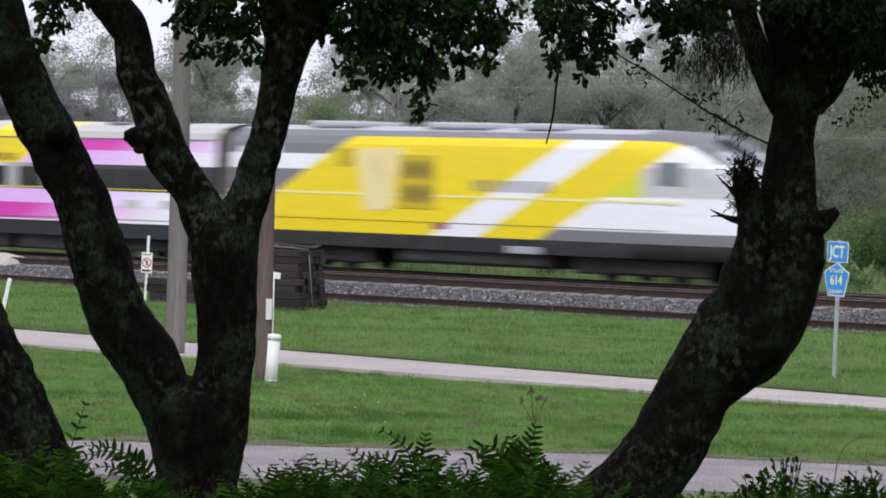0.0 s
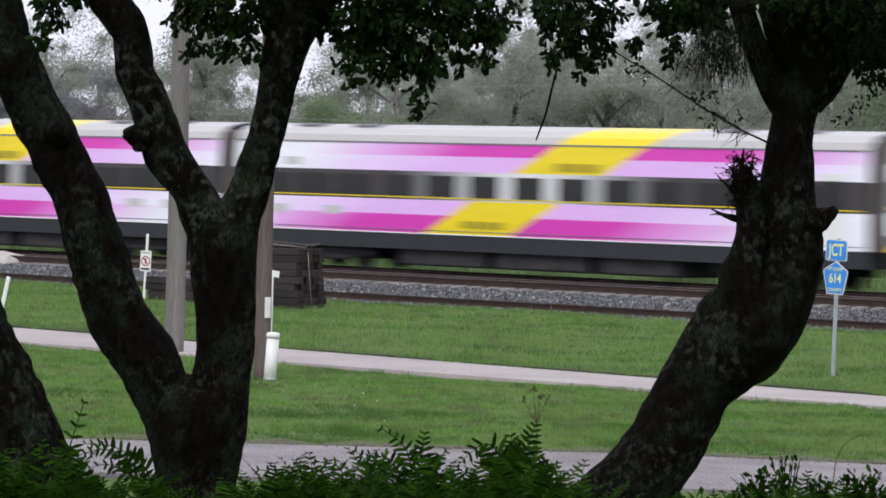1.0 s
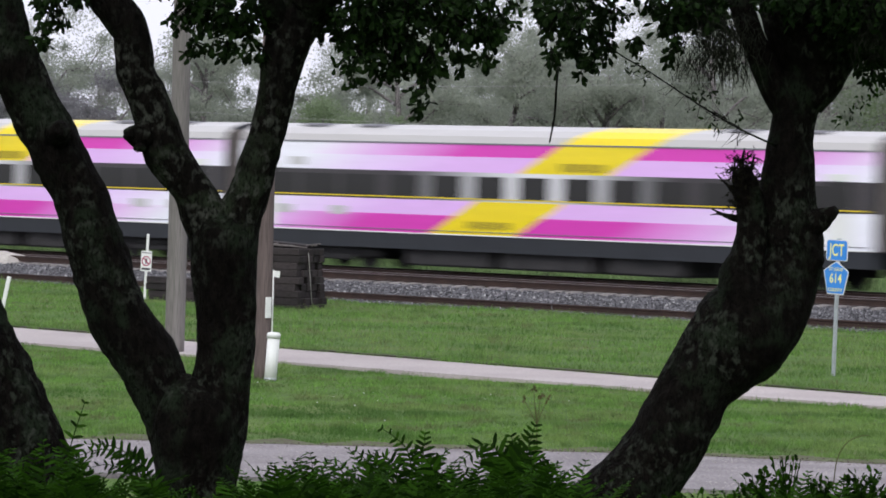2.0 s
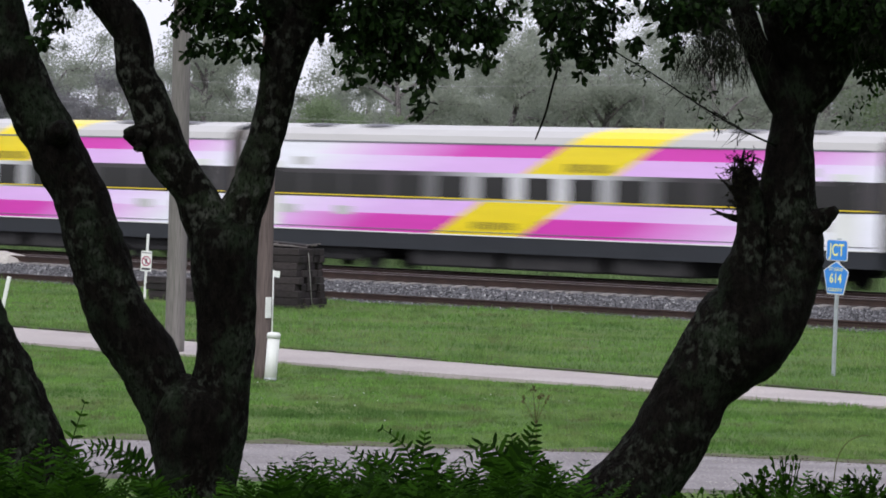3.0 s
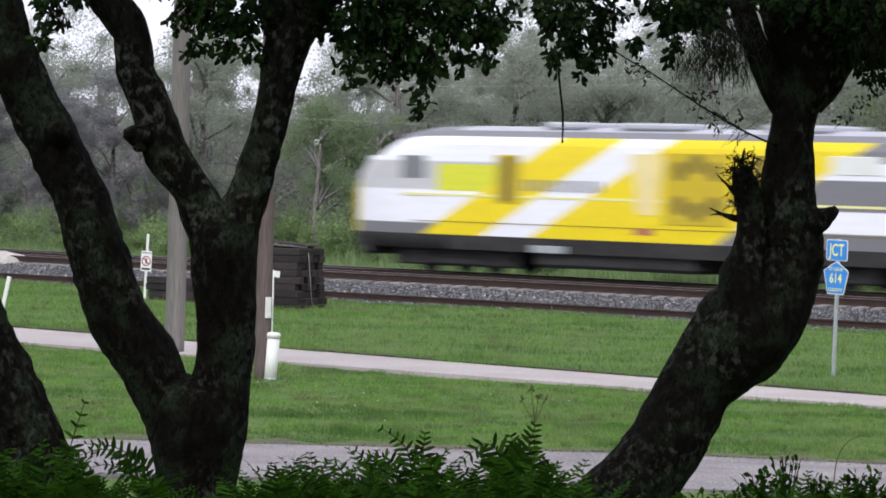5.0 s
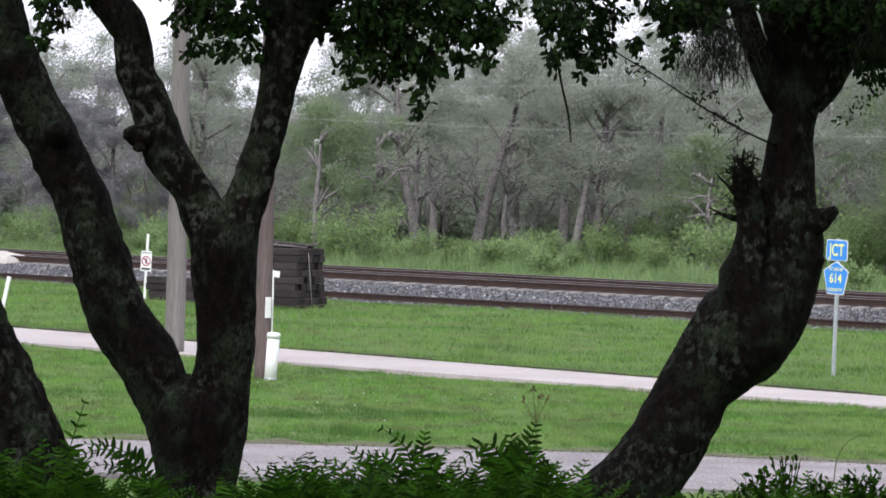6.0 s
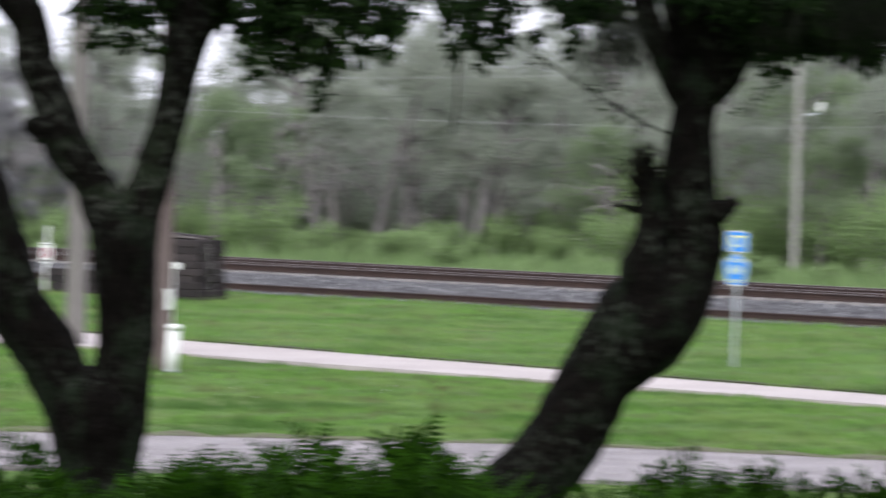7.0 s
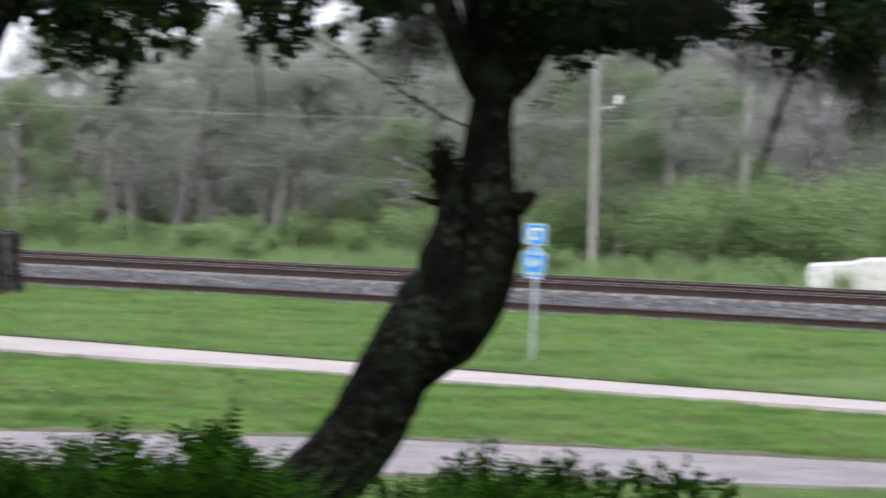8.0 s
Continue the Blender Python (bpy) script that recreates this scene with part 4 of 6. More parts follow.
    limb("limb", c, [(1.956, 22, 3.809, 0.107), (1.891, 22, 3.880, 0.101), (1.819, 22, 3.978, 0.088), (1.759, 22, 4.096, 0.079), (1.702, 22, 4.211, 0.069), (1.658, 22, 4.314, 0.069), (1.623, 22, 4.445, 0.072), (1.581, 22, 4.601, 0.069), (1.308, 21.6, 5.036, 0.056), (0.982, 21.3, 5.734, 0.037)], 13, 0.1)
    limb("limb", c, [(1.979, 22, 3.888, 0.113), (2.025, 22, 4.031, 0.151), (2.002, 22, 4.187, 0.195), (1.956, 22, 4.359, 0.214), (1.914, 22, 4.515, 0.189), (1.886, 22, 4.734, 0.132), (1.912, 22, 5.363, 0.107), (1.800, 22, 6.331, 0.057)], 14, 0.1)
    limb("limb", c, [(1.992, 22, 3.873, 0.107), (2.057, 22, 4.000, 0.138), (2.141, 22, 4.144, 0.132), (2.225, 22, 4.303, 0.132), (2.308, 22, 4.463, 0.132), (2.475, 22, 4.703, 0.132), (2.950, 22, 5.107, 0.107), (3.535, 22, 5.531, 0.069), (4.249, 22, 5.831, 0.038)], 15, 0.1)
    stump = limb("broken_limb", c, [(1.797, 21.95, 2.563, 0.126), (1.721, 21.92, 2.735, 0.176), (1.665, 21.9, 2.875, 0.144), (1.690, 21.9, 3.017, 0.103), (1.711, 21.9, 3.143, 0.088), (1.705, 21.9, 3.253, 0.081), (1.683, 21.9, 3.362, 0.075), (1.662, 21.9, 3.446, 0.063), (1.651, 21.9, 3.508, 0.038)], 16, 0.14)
    # jagged ends of the torn limb
    for pts in ([(1.619, 21.9, 3.407, 0.028), (1.602, 21.9, 3.485, 0.013), (1.609, 21.9, 3.557, 0.003)], [(1.684, 21.9, 3.440, 0.025), (1.698, 21.9, 3.519, 0.011), (1.715, 21.9, 3.591, 0.003)], [(1.655, 21.9, 3.471, 0.028), (1.647, 21.9, 3.549, 0.013), (1.657, 21.9, 3.621, 0.003)], [(1.637, 21.9, 3.226, 0.025), (1.555, 21.9, 3.246, 0.011), (1.472, 21.9, 3.284, 0.003)], [(1.558, 21.9, 3.246, 0.008), (1.511, 21.9, 3.251, 0.005), (1.477, 21.9, 3.244, 0.003)], [(1.627, 21.9, 3.360, 0.022), (1.566, 21.9, 3.415, 0.011), (1.511, 21.9, 3.467, 0.003)], [(1.700, 21.9, 3.447, 0.019), (1.731, 21.9, 3.460, 0.009), (1.759, 21.9, 3.467, 0.003)]):
        bm = bmesh.new()
        tube(bm, along(pts, 0.03), 5, 0.3, 3)
        part("splinter", bm, M["oak_bark"], stump)
    # dead fronds and twigs bristling from the break
    bm, pos, way = bmesh.new(), [], []
    foot, tip = Vector((1.669, 21.900, 3.299)), Vector((1.652, 21.900, 3.580))
    for k in range(230):
        q = random.random()
        p = foot.lerp(tip, q) + Vector((random.gauss(0, 0.04 - 0.016 * q), random.gauss(0, 0.05), random.gauss(0, 0.02)))
        d = Vector((random.gauss(-0.15 if p.x < foot.x else 0.2, 0.6), random.gauss(0, 0.4), random.uniform(-0.35, 1.0))).normalized() * random.uniform(0.03, 0.1)
        e = p + d + Vector((0, 0, -0.02))
        tube(bm, [(*p, 0.004), (*(p + d * 0.55), 0.003), (*e, 0.0012)], 3, cap=False)
        for w in (0.5, 0.75, 1.0):
            pos.append(tuple(p.lerp(e, w)))
            way.append((d.x + random.gauss(0, 0.05), d.y + random.gauss(0, 0.05), d.z + random.gauss(-0.02, 0.05)))
    tuft = part("dead_tuft", bm, M["oak_bark"], stump, "dark bristling tuft of dead fronds")
    v, f = leaves(rng, np.array(pos), np.array(way), rng.uniform(0.012, 0.034, len(pos)), rng.uniform(0.004, 0.011, len(pos)))
    tagged(raw("dead_leaf", v, f, M["dead_leaf"], tuft), kind="stuff")
    bm = bmesh.new()
    tube(bm, along([(1.994, 21.95, 3.181, 0.100), (2.088, 21.9, 3.238, 0.069), (2.141, 21.88, 3.271, 0.044), (2.174, 21.87, 3.300, 0.022)], 0.02), 12, 0.25, 18)
    part("branch_stub", bm, M["oak_bark"], c)
    bm = bmesh.new()
    tube(bm, along([(1.999, 21.95, 2.977, 0.113), (2.056, 21.9, 3.017, 0.075), (2.095, 21.88, 3.038, 0.038)], 0.02), 12, 0.25, 19)
    part("burl", bm, M["oak_bark"], c)
    bm = bmesh.new()
    tube(bm, along([(1.826, 21.9, 3.638, 0.007), (1.748, 21.8, 3.667, 0.006), (1.622, 21.8, 3.723, 0.006), (1.470, 21.8, 3.806, 0.005), (1.321, 21.8, 3.895, 0.004), (1.115, 21.8, 4.024, 0.004), (0.925, 21.8, 4.131, 0.004), (0.829, 21.8, 4.228, 0.003)], 0.05), 6, 0.15, 20)
    near, far = Vector((1.685, 21.8, 3.696)), Vector((0.988, 21.8, 4.095))
    for k in range(34):
        x, y, z = near.lerp(far, random.random() ** 1.8)
        tube(bm, [(x, y, z, 0.0035), (x - random.uniform(0, 0.07), y, z + random.gauss(-0.012, 0.03), 0.0022), (x - random.uniform(0.04, 0.13), y, z + random.gauss(-0.02, 0.05), 0.001)], 3, cap=False)
    part("thin_branch", bm, M["oak_bark"], c)
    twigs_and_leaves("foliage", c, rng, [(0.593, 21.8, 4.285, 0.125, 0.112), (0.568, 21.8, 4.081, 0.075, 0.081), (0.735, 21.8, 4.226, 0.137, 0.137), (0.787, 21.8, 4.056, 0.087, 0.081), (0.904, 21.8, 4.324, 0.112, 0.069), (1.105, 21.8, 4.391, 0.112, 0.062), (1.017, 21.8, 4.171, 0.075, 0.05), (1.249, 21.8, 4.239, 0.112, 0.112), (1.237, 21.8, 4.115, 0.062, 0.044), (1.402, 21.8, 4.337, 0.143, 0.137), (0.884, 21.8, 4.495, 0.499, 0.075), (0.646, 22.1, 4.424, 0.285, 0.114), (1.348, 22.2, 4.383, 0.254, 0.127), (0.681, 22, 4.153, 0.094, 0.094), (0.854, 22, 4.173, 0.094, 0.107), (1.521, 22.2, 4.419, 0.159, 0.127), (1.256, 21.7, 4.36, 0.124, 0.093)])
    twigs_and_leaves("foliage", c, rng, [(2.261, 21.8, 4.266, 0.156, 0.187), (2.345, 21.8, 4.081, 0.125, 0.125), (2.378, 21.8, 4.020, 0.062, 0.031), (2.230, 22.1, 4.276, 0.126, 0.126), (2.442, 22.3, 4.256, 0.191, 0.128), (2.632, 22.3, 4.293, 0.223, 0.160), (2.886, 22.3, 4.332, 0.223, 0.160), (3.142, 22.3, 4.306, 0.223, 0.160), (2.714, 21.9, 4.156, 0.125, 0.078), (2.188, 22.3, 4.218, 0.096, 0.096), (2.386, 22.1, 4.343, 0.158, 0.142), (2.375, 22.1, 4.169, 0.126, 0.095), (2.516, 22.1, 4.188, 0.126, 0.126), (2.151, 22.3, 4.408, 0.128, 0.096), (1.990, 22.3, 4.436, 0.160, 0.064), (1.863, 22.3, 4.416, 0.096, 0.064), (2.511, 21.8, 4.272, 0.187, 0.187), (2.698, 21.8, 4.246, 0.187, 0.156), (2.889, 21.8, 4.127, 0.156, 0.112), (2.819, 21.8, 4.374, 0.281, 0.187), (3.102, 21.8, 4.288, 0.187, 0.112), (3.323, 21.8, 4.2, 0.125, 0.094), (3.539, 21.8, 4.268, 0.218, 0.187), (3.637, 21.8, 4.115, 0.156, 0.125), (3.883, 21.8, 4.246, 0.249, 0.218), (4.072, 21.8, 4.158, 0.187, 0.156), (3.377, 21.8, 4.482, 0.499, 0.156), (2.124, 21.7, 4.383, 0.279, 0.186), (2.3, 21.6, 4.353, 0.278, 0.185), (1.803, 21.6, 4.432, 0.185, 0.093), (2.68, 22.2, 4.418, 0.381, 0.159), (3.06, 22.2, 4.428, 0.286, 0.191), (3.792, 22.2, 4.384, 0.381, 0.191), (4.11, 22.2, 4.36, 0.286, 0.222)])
    # a few leaves on the thin branch and on a low sprig
    for spots, material in ((((1.361, 21.8, 3.921), (1.393, 21.8, 3.900), (1.486, 21.8, 3.897), (1.467, 21.8, 3.909), (0.989, 21.8, 4.052), (1.051, 21.8, 4.072), (1.075, 21.8, 4.001), (1.358, 21.8, 3.812), (1.459, 21.8, 3.756), (1.497, 21.8, 3.741), (1.611, 21.8, 3.797)), M["oak_leaf"]), (((2.338, 21.7, 3.939), (2.293, 21.7, 3.897), (2.262, 21.7, 3.865), (2.217, 21.7, 3.827), (2.177, 21.7, 3.795), (2.141, 21.7, 3.782), (2.368, 21.7, 3.955)), M["fern_leaf"])):
        pos = np.array([q for q in spots for _ in range(7)]) + rng.normal(size=(len(spots) * 7, 3)) * 0.017
        way = rng.normal(size=pos.shape) + [-0.3, 0, -0.5]
        v, f = leaves(rng, pos, way, rng.uniform(0.025, 0.05, len(pos)), rng.uniform(0.011, 0.02, len(pos)))
        tagged(raw("sprig", v, f, material, c), kind="stuff")
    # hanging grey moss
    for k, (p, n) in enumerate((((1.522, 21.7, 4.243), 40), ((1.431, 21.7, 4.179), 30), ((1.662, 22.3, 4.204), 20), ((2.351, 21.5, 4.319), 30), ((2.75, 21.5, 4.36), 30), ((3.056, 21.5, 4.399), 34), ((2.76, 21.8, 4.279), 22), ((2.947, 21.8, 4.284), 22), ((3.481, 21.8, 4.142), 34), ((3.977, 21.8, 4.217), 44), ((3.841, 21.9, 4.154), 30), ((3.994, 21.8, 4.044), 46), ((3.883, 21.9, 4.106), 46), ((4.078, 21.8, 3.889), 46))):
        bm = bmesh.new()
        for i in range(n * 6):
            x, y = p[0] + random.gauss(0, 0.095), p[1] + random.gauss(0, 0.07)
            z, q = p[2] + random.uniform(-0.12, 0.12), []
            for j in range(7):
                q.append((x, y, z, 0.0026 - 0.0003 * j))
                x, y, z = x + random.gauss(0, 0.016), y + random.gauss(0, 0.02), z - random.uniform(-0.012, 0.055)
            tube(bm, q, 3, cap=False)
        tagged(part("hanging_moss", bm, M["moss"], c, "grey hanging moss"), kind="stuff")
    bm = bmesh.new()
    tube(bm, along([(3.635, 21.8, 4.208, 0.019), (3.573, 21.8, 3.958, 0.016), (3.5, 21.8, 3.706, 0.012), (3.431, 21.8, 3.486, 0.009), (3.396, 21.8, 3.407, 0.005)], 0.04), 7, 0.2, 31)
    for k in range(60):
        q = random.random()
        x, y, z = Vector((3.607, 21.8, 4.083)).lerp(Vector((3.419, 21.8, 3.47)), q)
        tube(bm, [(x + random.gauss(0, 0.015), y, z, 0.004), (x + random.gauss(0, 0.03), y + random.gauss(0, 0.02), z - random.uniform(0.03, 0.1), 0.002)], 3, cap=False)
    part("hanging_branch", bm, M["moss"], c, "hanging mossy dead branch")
    # unseen crown foliage added above the view, to hold the sky's light off the trunks
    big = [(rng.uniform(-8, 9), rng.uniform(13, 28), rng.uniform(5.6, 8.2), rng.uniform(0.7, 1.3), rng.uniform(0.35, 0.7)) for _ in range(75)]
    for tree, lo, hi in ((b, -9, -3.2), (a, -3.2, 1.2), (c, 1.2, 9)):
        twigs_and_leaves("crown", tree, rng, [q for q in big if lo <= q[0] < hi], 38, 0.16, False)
    return c


def build_hanging_twig():
    bm = bmesh.new()
    tube(bm, along([(0, 0, 0, 0.007), (0.012, 0, -0.12, 0.006), (0.03, 0, -0.27, 0.006), (0.03, 0, -0.42, 0.004)], 0.03), 6, 0.1, 1)
    ob = part("hanging_twig", bm, M["oak_bark"])
    return tagged(ob, "thin bare twig dangling from the oak foliage", "twig")


# ------------------------------------------------------------ ferns and weeds
def frond_mesh(rng, length, pinnae=20, line=None, leaflet=0.105):
    """One fern frond with two rows of long leaflets. It arches from the origin along +x and up, or, with line, runs
    along those points with its broad side turned to -y."""
    pts = []
    for i in range(12):
        t = i / 11
        pts.append((length * 0.62 * t ** 1.25, 0.03 * math.sin(3 * t), length * (0.95 * t - 0.34 * t ** 2.6), 0.005 * (1 - 0.7 * t)))
    if line:
        pts = along([(*q, 0.005 - 0.0032 * i / (len(line) - 1)) for i, q in enumerate(line)], 0.03)
    bm = bmesh.new()
    tube(bm, pts, 4, cap=False)
    P = [Vector(q[:3]) for q in pts]
    last = len(P) - 1
    for i in range(pinnae):
        t = 0.1 + 0.9 * i / (pinnae - 1)
        k = t * last
        a = min(last - 1, int(k))
        p = P[a].lerp(P[a + 1], k - a)
        d = (P[a + 1] - P[a]).normalized()
        out = d.cross(Vector((0, 1, 0))).normalized() if line else Vector((0, 1, 0))
        size = leaflet * (length if not line else 1.3) * min(1, 0.2 + 2.4 * (1 - t)) * min(1, 0.6 + t) + 0.008
        for s in (-1, 1):
            if rng.random() < 0.04:
                continue
            q = size * rng.uniform(0.85, 1.1)
            w = (out * s + d * rng.uniform(0.4, 0.6) + Vector((0, rng.normal() * 0.12, rng.normal() * 0.035))).normalized()
            wide = (d + Vector((0, rng.normal() * 0.18, 0))).normalized() * (0.1 * q + 0.004)
            sag = Vector((0, 0, -0.06 * q))
            rows = [p - wide * 0.7, p + wide * 0.7, p + w * q * 0.45 - wide + sag * 0.2, p + w * q * 0.45 + wide + sag * 0.2,
                    p + w * q * 0.8 - wide * 0.7 + sag * 0.6, p + w * q * 0.8 + wide * 0.6 + sag * 0.6, p + w * q + sag]
            vs = [bm.verts.new(c) for c in rows]
            bm.faces.new((vs[0], vs[1], vs[3], vs[2]))
            bm.faces.new((vs[2], vs[3], vs[5], vs[4]))
            bm.faces.new((vs[4], vs[5], vs[6]))
    me = bpy.data.meshes.new("frond")
    bm.to_mesh(me)
    bm.free()
    me.materials.append(M["fern_leaf"])
    return me


def build_ferns():
    rng = np.random.default_rng(21)
    fronds = [frond_mesh(rng, 1.0, n) for n in (19, 22, 20, 23)]

    def fern(x, y, size, n=9):
        z = ground_z(x, y)
        f = root("fern", pose(x, y, z), "bright green arching fern on the bank", "fern", "ferns on the bank")
        for i in range(n):
            a = new("frond", fronds[rng.integers(4)])
            a.parent = f
            a.matrix_basis = pose(0, 0, 0, 0, float(rng.uniform(-36, 8)), float(i * 360 / n + rng.uniform(-18, 18))) @ Matrix.Scale(size * float(rng.uniform(0.75, 1.1)), 4)

    # tall ferns whose fronds stand clear against the road
    for line, leaflet, n in (
        ([(-1.362, 20.15, 1.689), (-1.458, 20.15, 1.817), (-1.541, 20.15, 1.930), (-1.659, 20.15, 1.999), (-1.797, 20.15, 2.007)], 0.072, 22),
        ([(-1.400, 20.28, 1.662), (-1.484, 20.28, 1.762), (-1.593, 20.28, 1.852), (-1.696, 20.28, 1.896), (-1.783, 20.28, 1.876)], 0.06, 20),
        ([(-0.107, 20.41, 1.641), (-0.126, 20.41, 1.817), (-0.154, 20.41, 1.991), (-0.220, 20.41, 2.063), (-0.291, 20.41, 2.108)], 0.075, 19),
        ([(-0.086, 20.54, 1.601), (-0.091, 20.54, 1.778), (-0.077, 20.54, 1.955), (-0.069, 20.54, 2.079)], 0.095, 20),
        ([(0.054, 20.15, 1.639), (0.006, 20.15, 1.812), (-0.041, 20.15, 1.955), (-0.115, 20.15, 2.025)], 0.1, 17),
        ([(0.346, 20.28, 1.606), (0.384, 20.28, 1.811), (0.446, 20.28, 1.987), (0.497, 20.28, 2.152)], 0.115, 24),
        ([(0.392, 20.41, 1.596), (0.377, 20.41, 1.830), (0.323, 20.41, 1.989), (0.243, 20.41, 2.046), (0.139, 20.41, 1.964)], 0.105, 20),
        ([(0.468, 20.54, 1.586), (0.418, 20.54, 1.791), (0.356, 20.54, 1.937), (0.280, 20.54, 2.008)], 0.115, 20),
        ([(0.516, 20.15, 1.652), (0.497, 20.15, 1.825), (0.478, 20.15, 1.998), (0.461, 20.15, 2.098)], 0.1, 19),
        ([(-0.381, 20.28, 1.616), (-0.357, 20.28, 1.792), (-0.345, 20.28, 1.923), (-0.420, 20.28, 2.000)], 0.085, 17),
        ([(-0.208, 20.41, 1.609), (-0.242, 20.41, 1.784), (-0.298, 20.41, 1.914), (-0.392, 20.41, 1.950)], 0.09, 16),
        ([(-0.474, 20.54, 1.591), (-0.479, 20.54, 1.767), (-0.518, 20.54, 1.899), (-0.630, 20.54, 1.917)], 0.065, 14),
        ([(-0.726, 20.15, 1.648), (-0.773, 20.15, 1.791), (-0.833, 20.15, 1.882), (-0.911, 20.15, 1.898)], 0.07, 14),
        ([(-0.498, 20.28, 1.642), (-0.546, 20.28, 1.801), (-0.620, 20.28, 1.866), (-0.707, 20.28, 1.841)], 0.06, 13),
        ([(-0.325, 20.41, 1.606), (-0.323, 20.41, 1.753), (-0.309, 20.41, 1.900), (-0.247, 20.41, 1.989)], 0.08, 15),
        ([(0.202, 20.54, 1.608), (0.193, 20.54, 1.756), (0.172, 20.54, 1.858), (0.112, 20.54, 1.901)], 0.07, 13),
        ([(0.603, 20.15, 1.654), (0.565, 20.15, 1.783), (0.524, 20.15, 1.898), (0.551, 20.15, 1.985)], 0.075, 14),
        ([(-1.967, 20.28, 1.662), (-1.904, 20.28, 1.838), (-1.887, 20.28, 1.984), (-1.847, 20.28, 2.125), (-1.820, 20.28, 2.210)], 0.075, 15),
        ([(-1.423, 20.2, 1.654), (-1.499, 20.2, 1.797), (-1.598, 20.2, 1.934), (-1.706, 20.2, 1.980), (-1.835, 20.2, 1.945)], 0.065, 22),
        ([(0.434, 20.32, 1.605), (0.423, 20.32, 1.809), (0.410, 20.32, 1.969), (0.377, 20.32, 2.093)], 0.11, 20),
        ([(-0.003, 20.44, 1.612), (-0.014, 20.44, 1.788), (-0.006, 20.44, 1.935), (0.045, 20.44, 1.995)], 0.08, 15),
        ([(-0.163, 20.2, 1.629), (-0.196, 20.2, 1.817), (-0.244, 20.2, 1.961), (-0.346, 20.2, 1.987)], 0.09, 17),
        ([(0.550, 20.32, 1.623), (0.546, 20.32, 1.783), (0.559, 20.32, 1.929), (0.614, 20.32, 1.954)], 0.07, 13),
        ([(-2.202, 20.44, 1.642), (-2.175, 20.44, 1.760), (-2.148, 20.44, 1.834), (-2.090, 20.44, 1.865)], 0.08, 12),
    ):
        base = Vector((line[0][0], line[0][1], ground_z(line[0][0], line[0][1])))
        f = root("fern", Matrix.Translation(base), "bright green fern with long spaced leaflets on the bank", "fern", "ferns on the bank")
        a = new("frond", frond_mesh(rng, 1.0, int(n * 1.25), line=[(0, 0, -0.05)] + [tuple(Vector(q) - base) for q in line[1:]], leaflet=leaflet))
        a.parent = f
    for x, y, s in ((-1.86, 20.6, 0.6), (-1.67, 20.5, 0.6), (-2.1, 20.4, 0.66), (-0.62, 20.6, 0.6), (-0.35, 20.7, 0.74), (-0.12, 20.6, 0.78), (0.22, 20.6, 0.74), (0.38, 20.7, 0.8), (1.72, 20.6, 0.62), (2.05, 20.6, 0.62), (2.75, 20.6, 0.6)):
        fern(x, y, s, 9)
    for i in range(96):
        x = -2.5 + i * 0.048 + float(rng.uniform(-0.05, 0.05))
        low = 0.8 if -1.65 < x < -0.8 else 0.6 if 0.75 < x < 1.3 else 0.84 if x > 1.3 else 1
        fern(x, float(rng.uniform(18.6, 19.6)), low * float(rng.uniform(0.74, 0.93)), 11)
    for i in range(10):
        fern(2.1 + i * 0.14, float(rng.uniform(18.6, 19.6)), float(rng.uniform(0.55, 0.68)), 8)


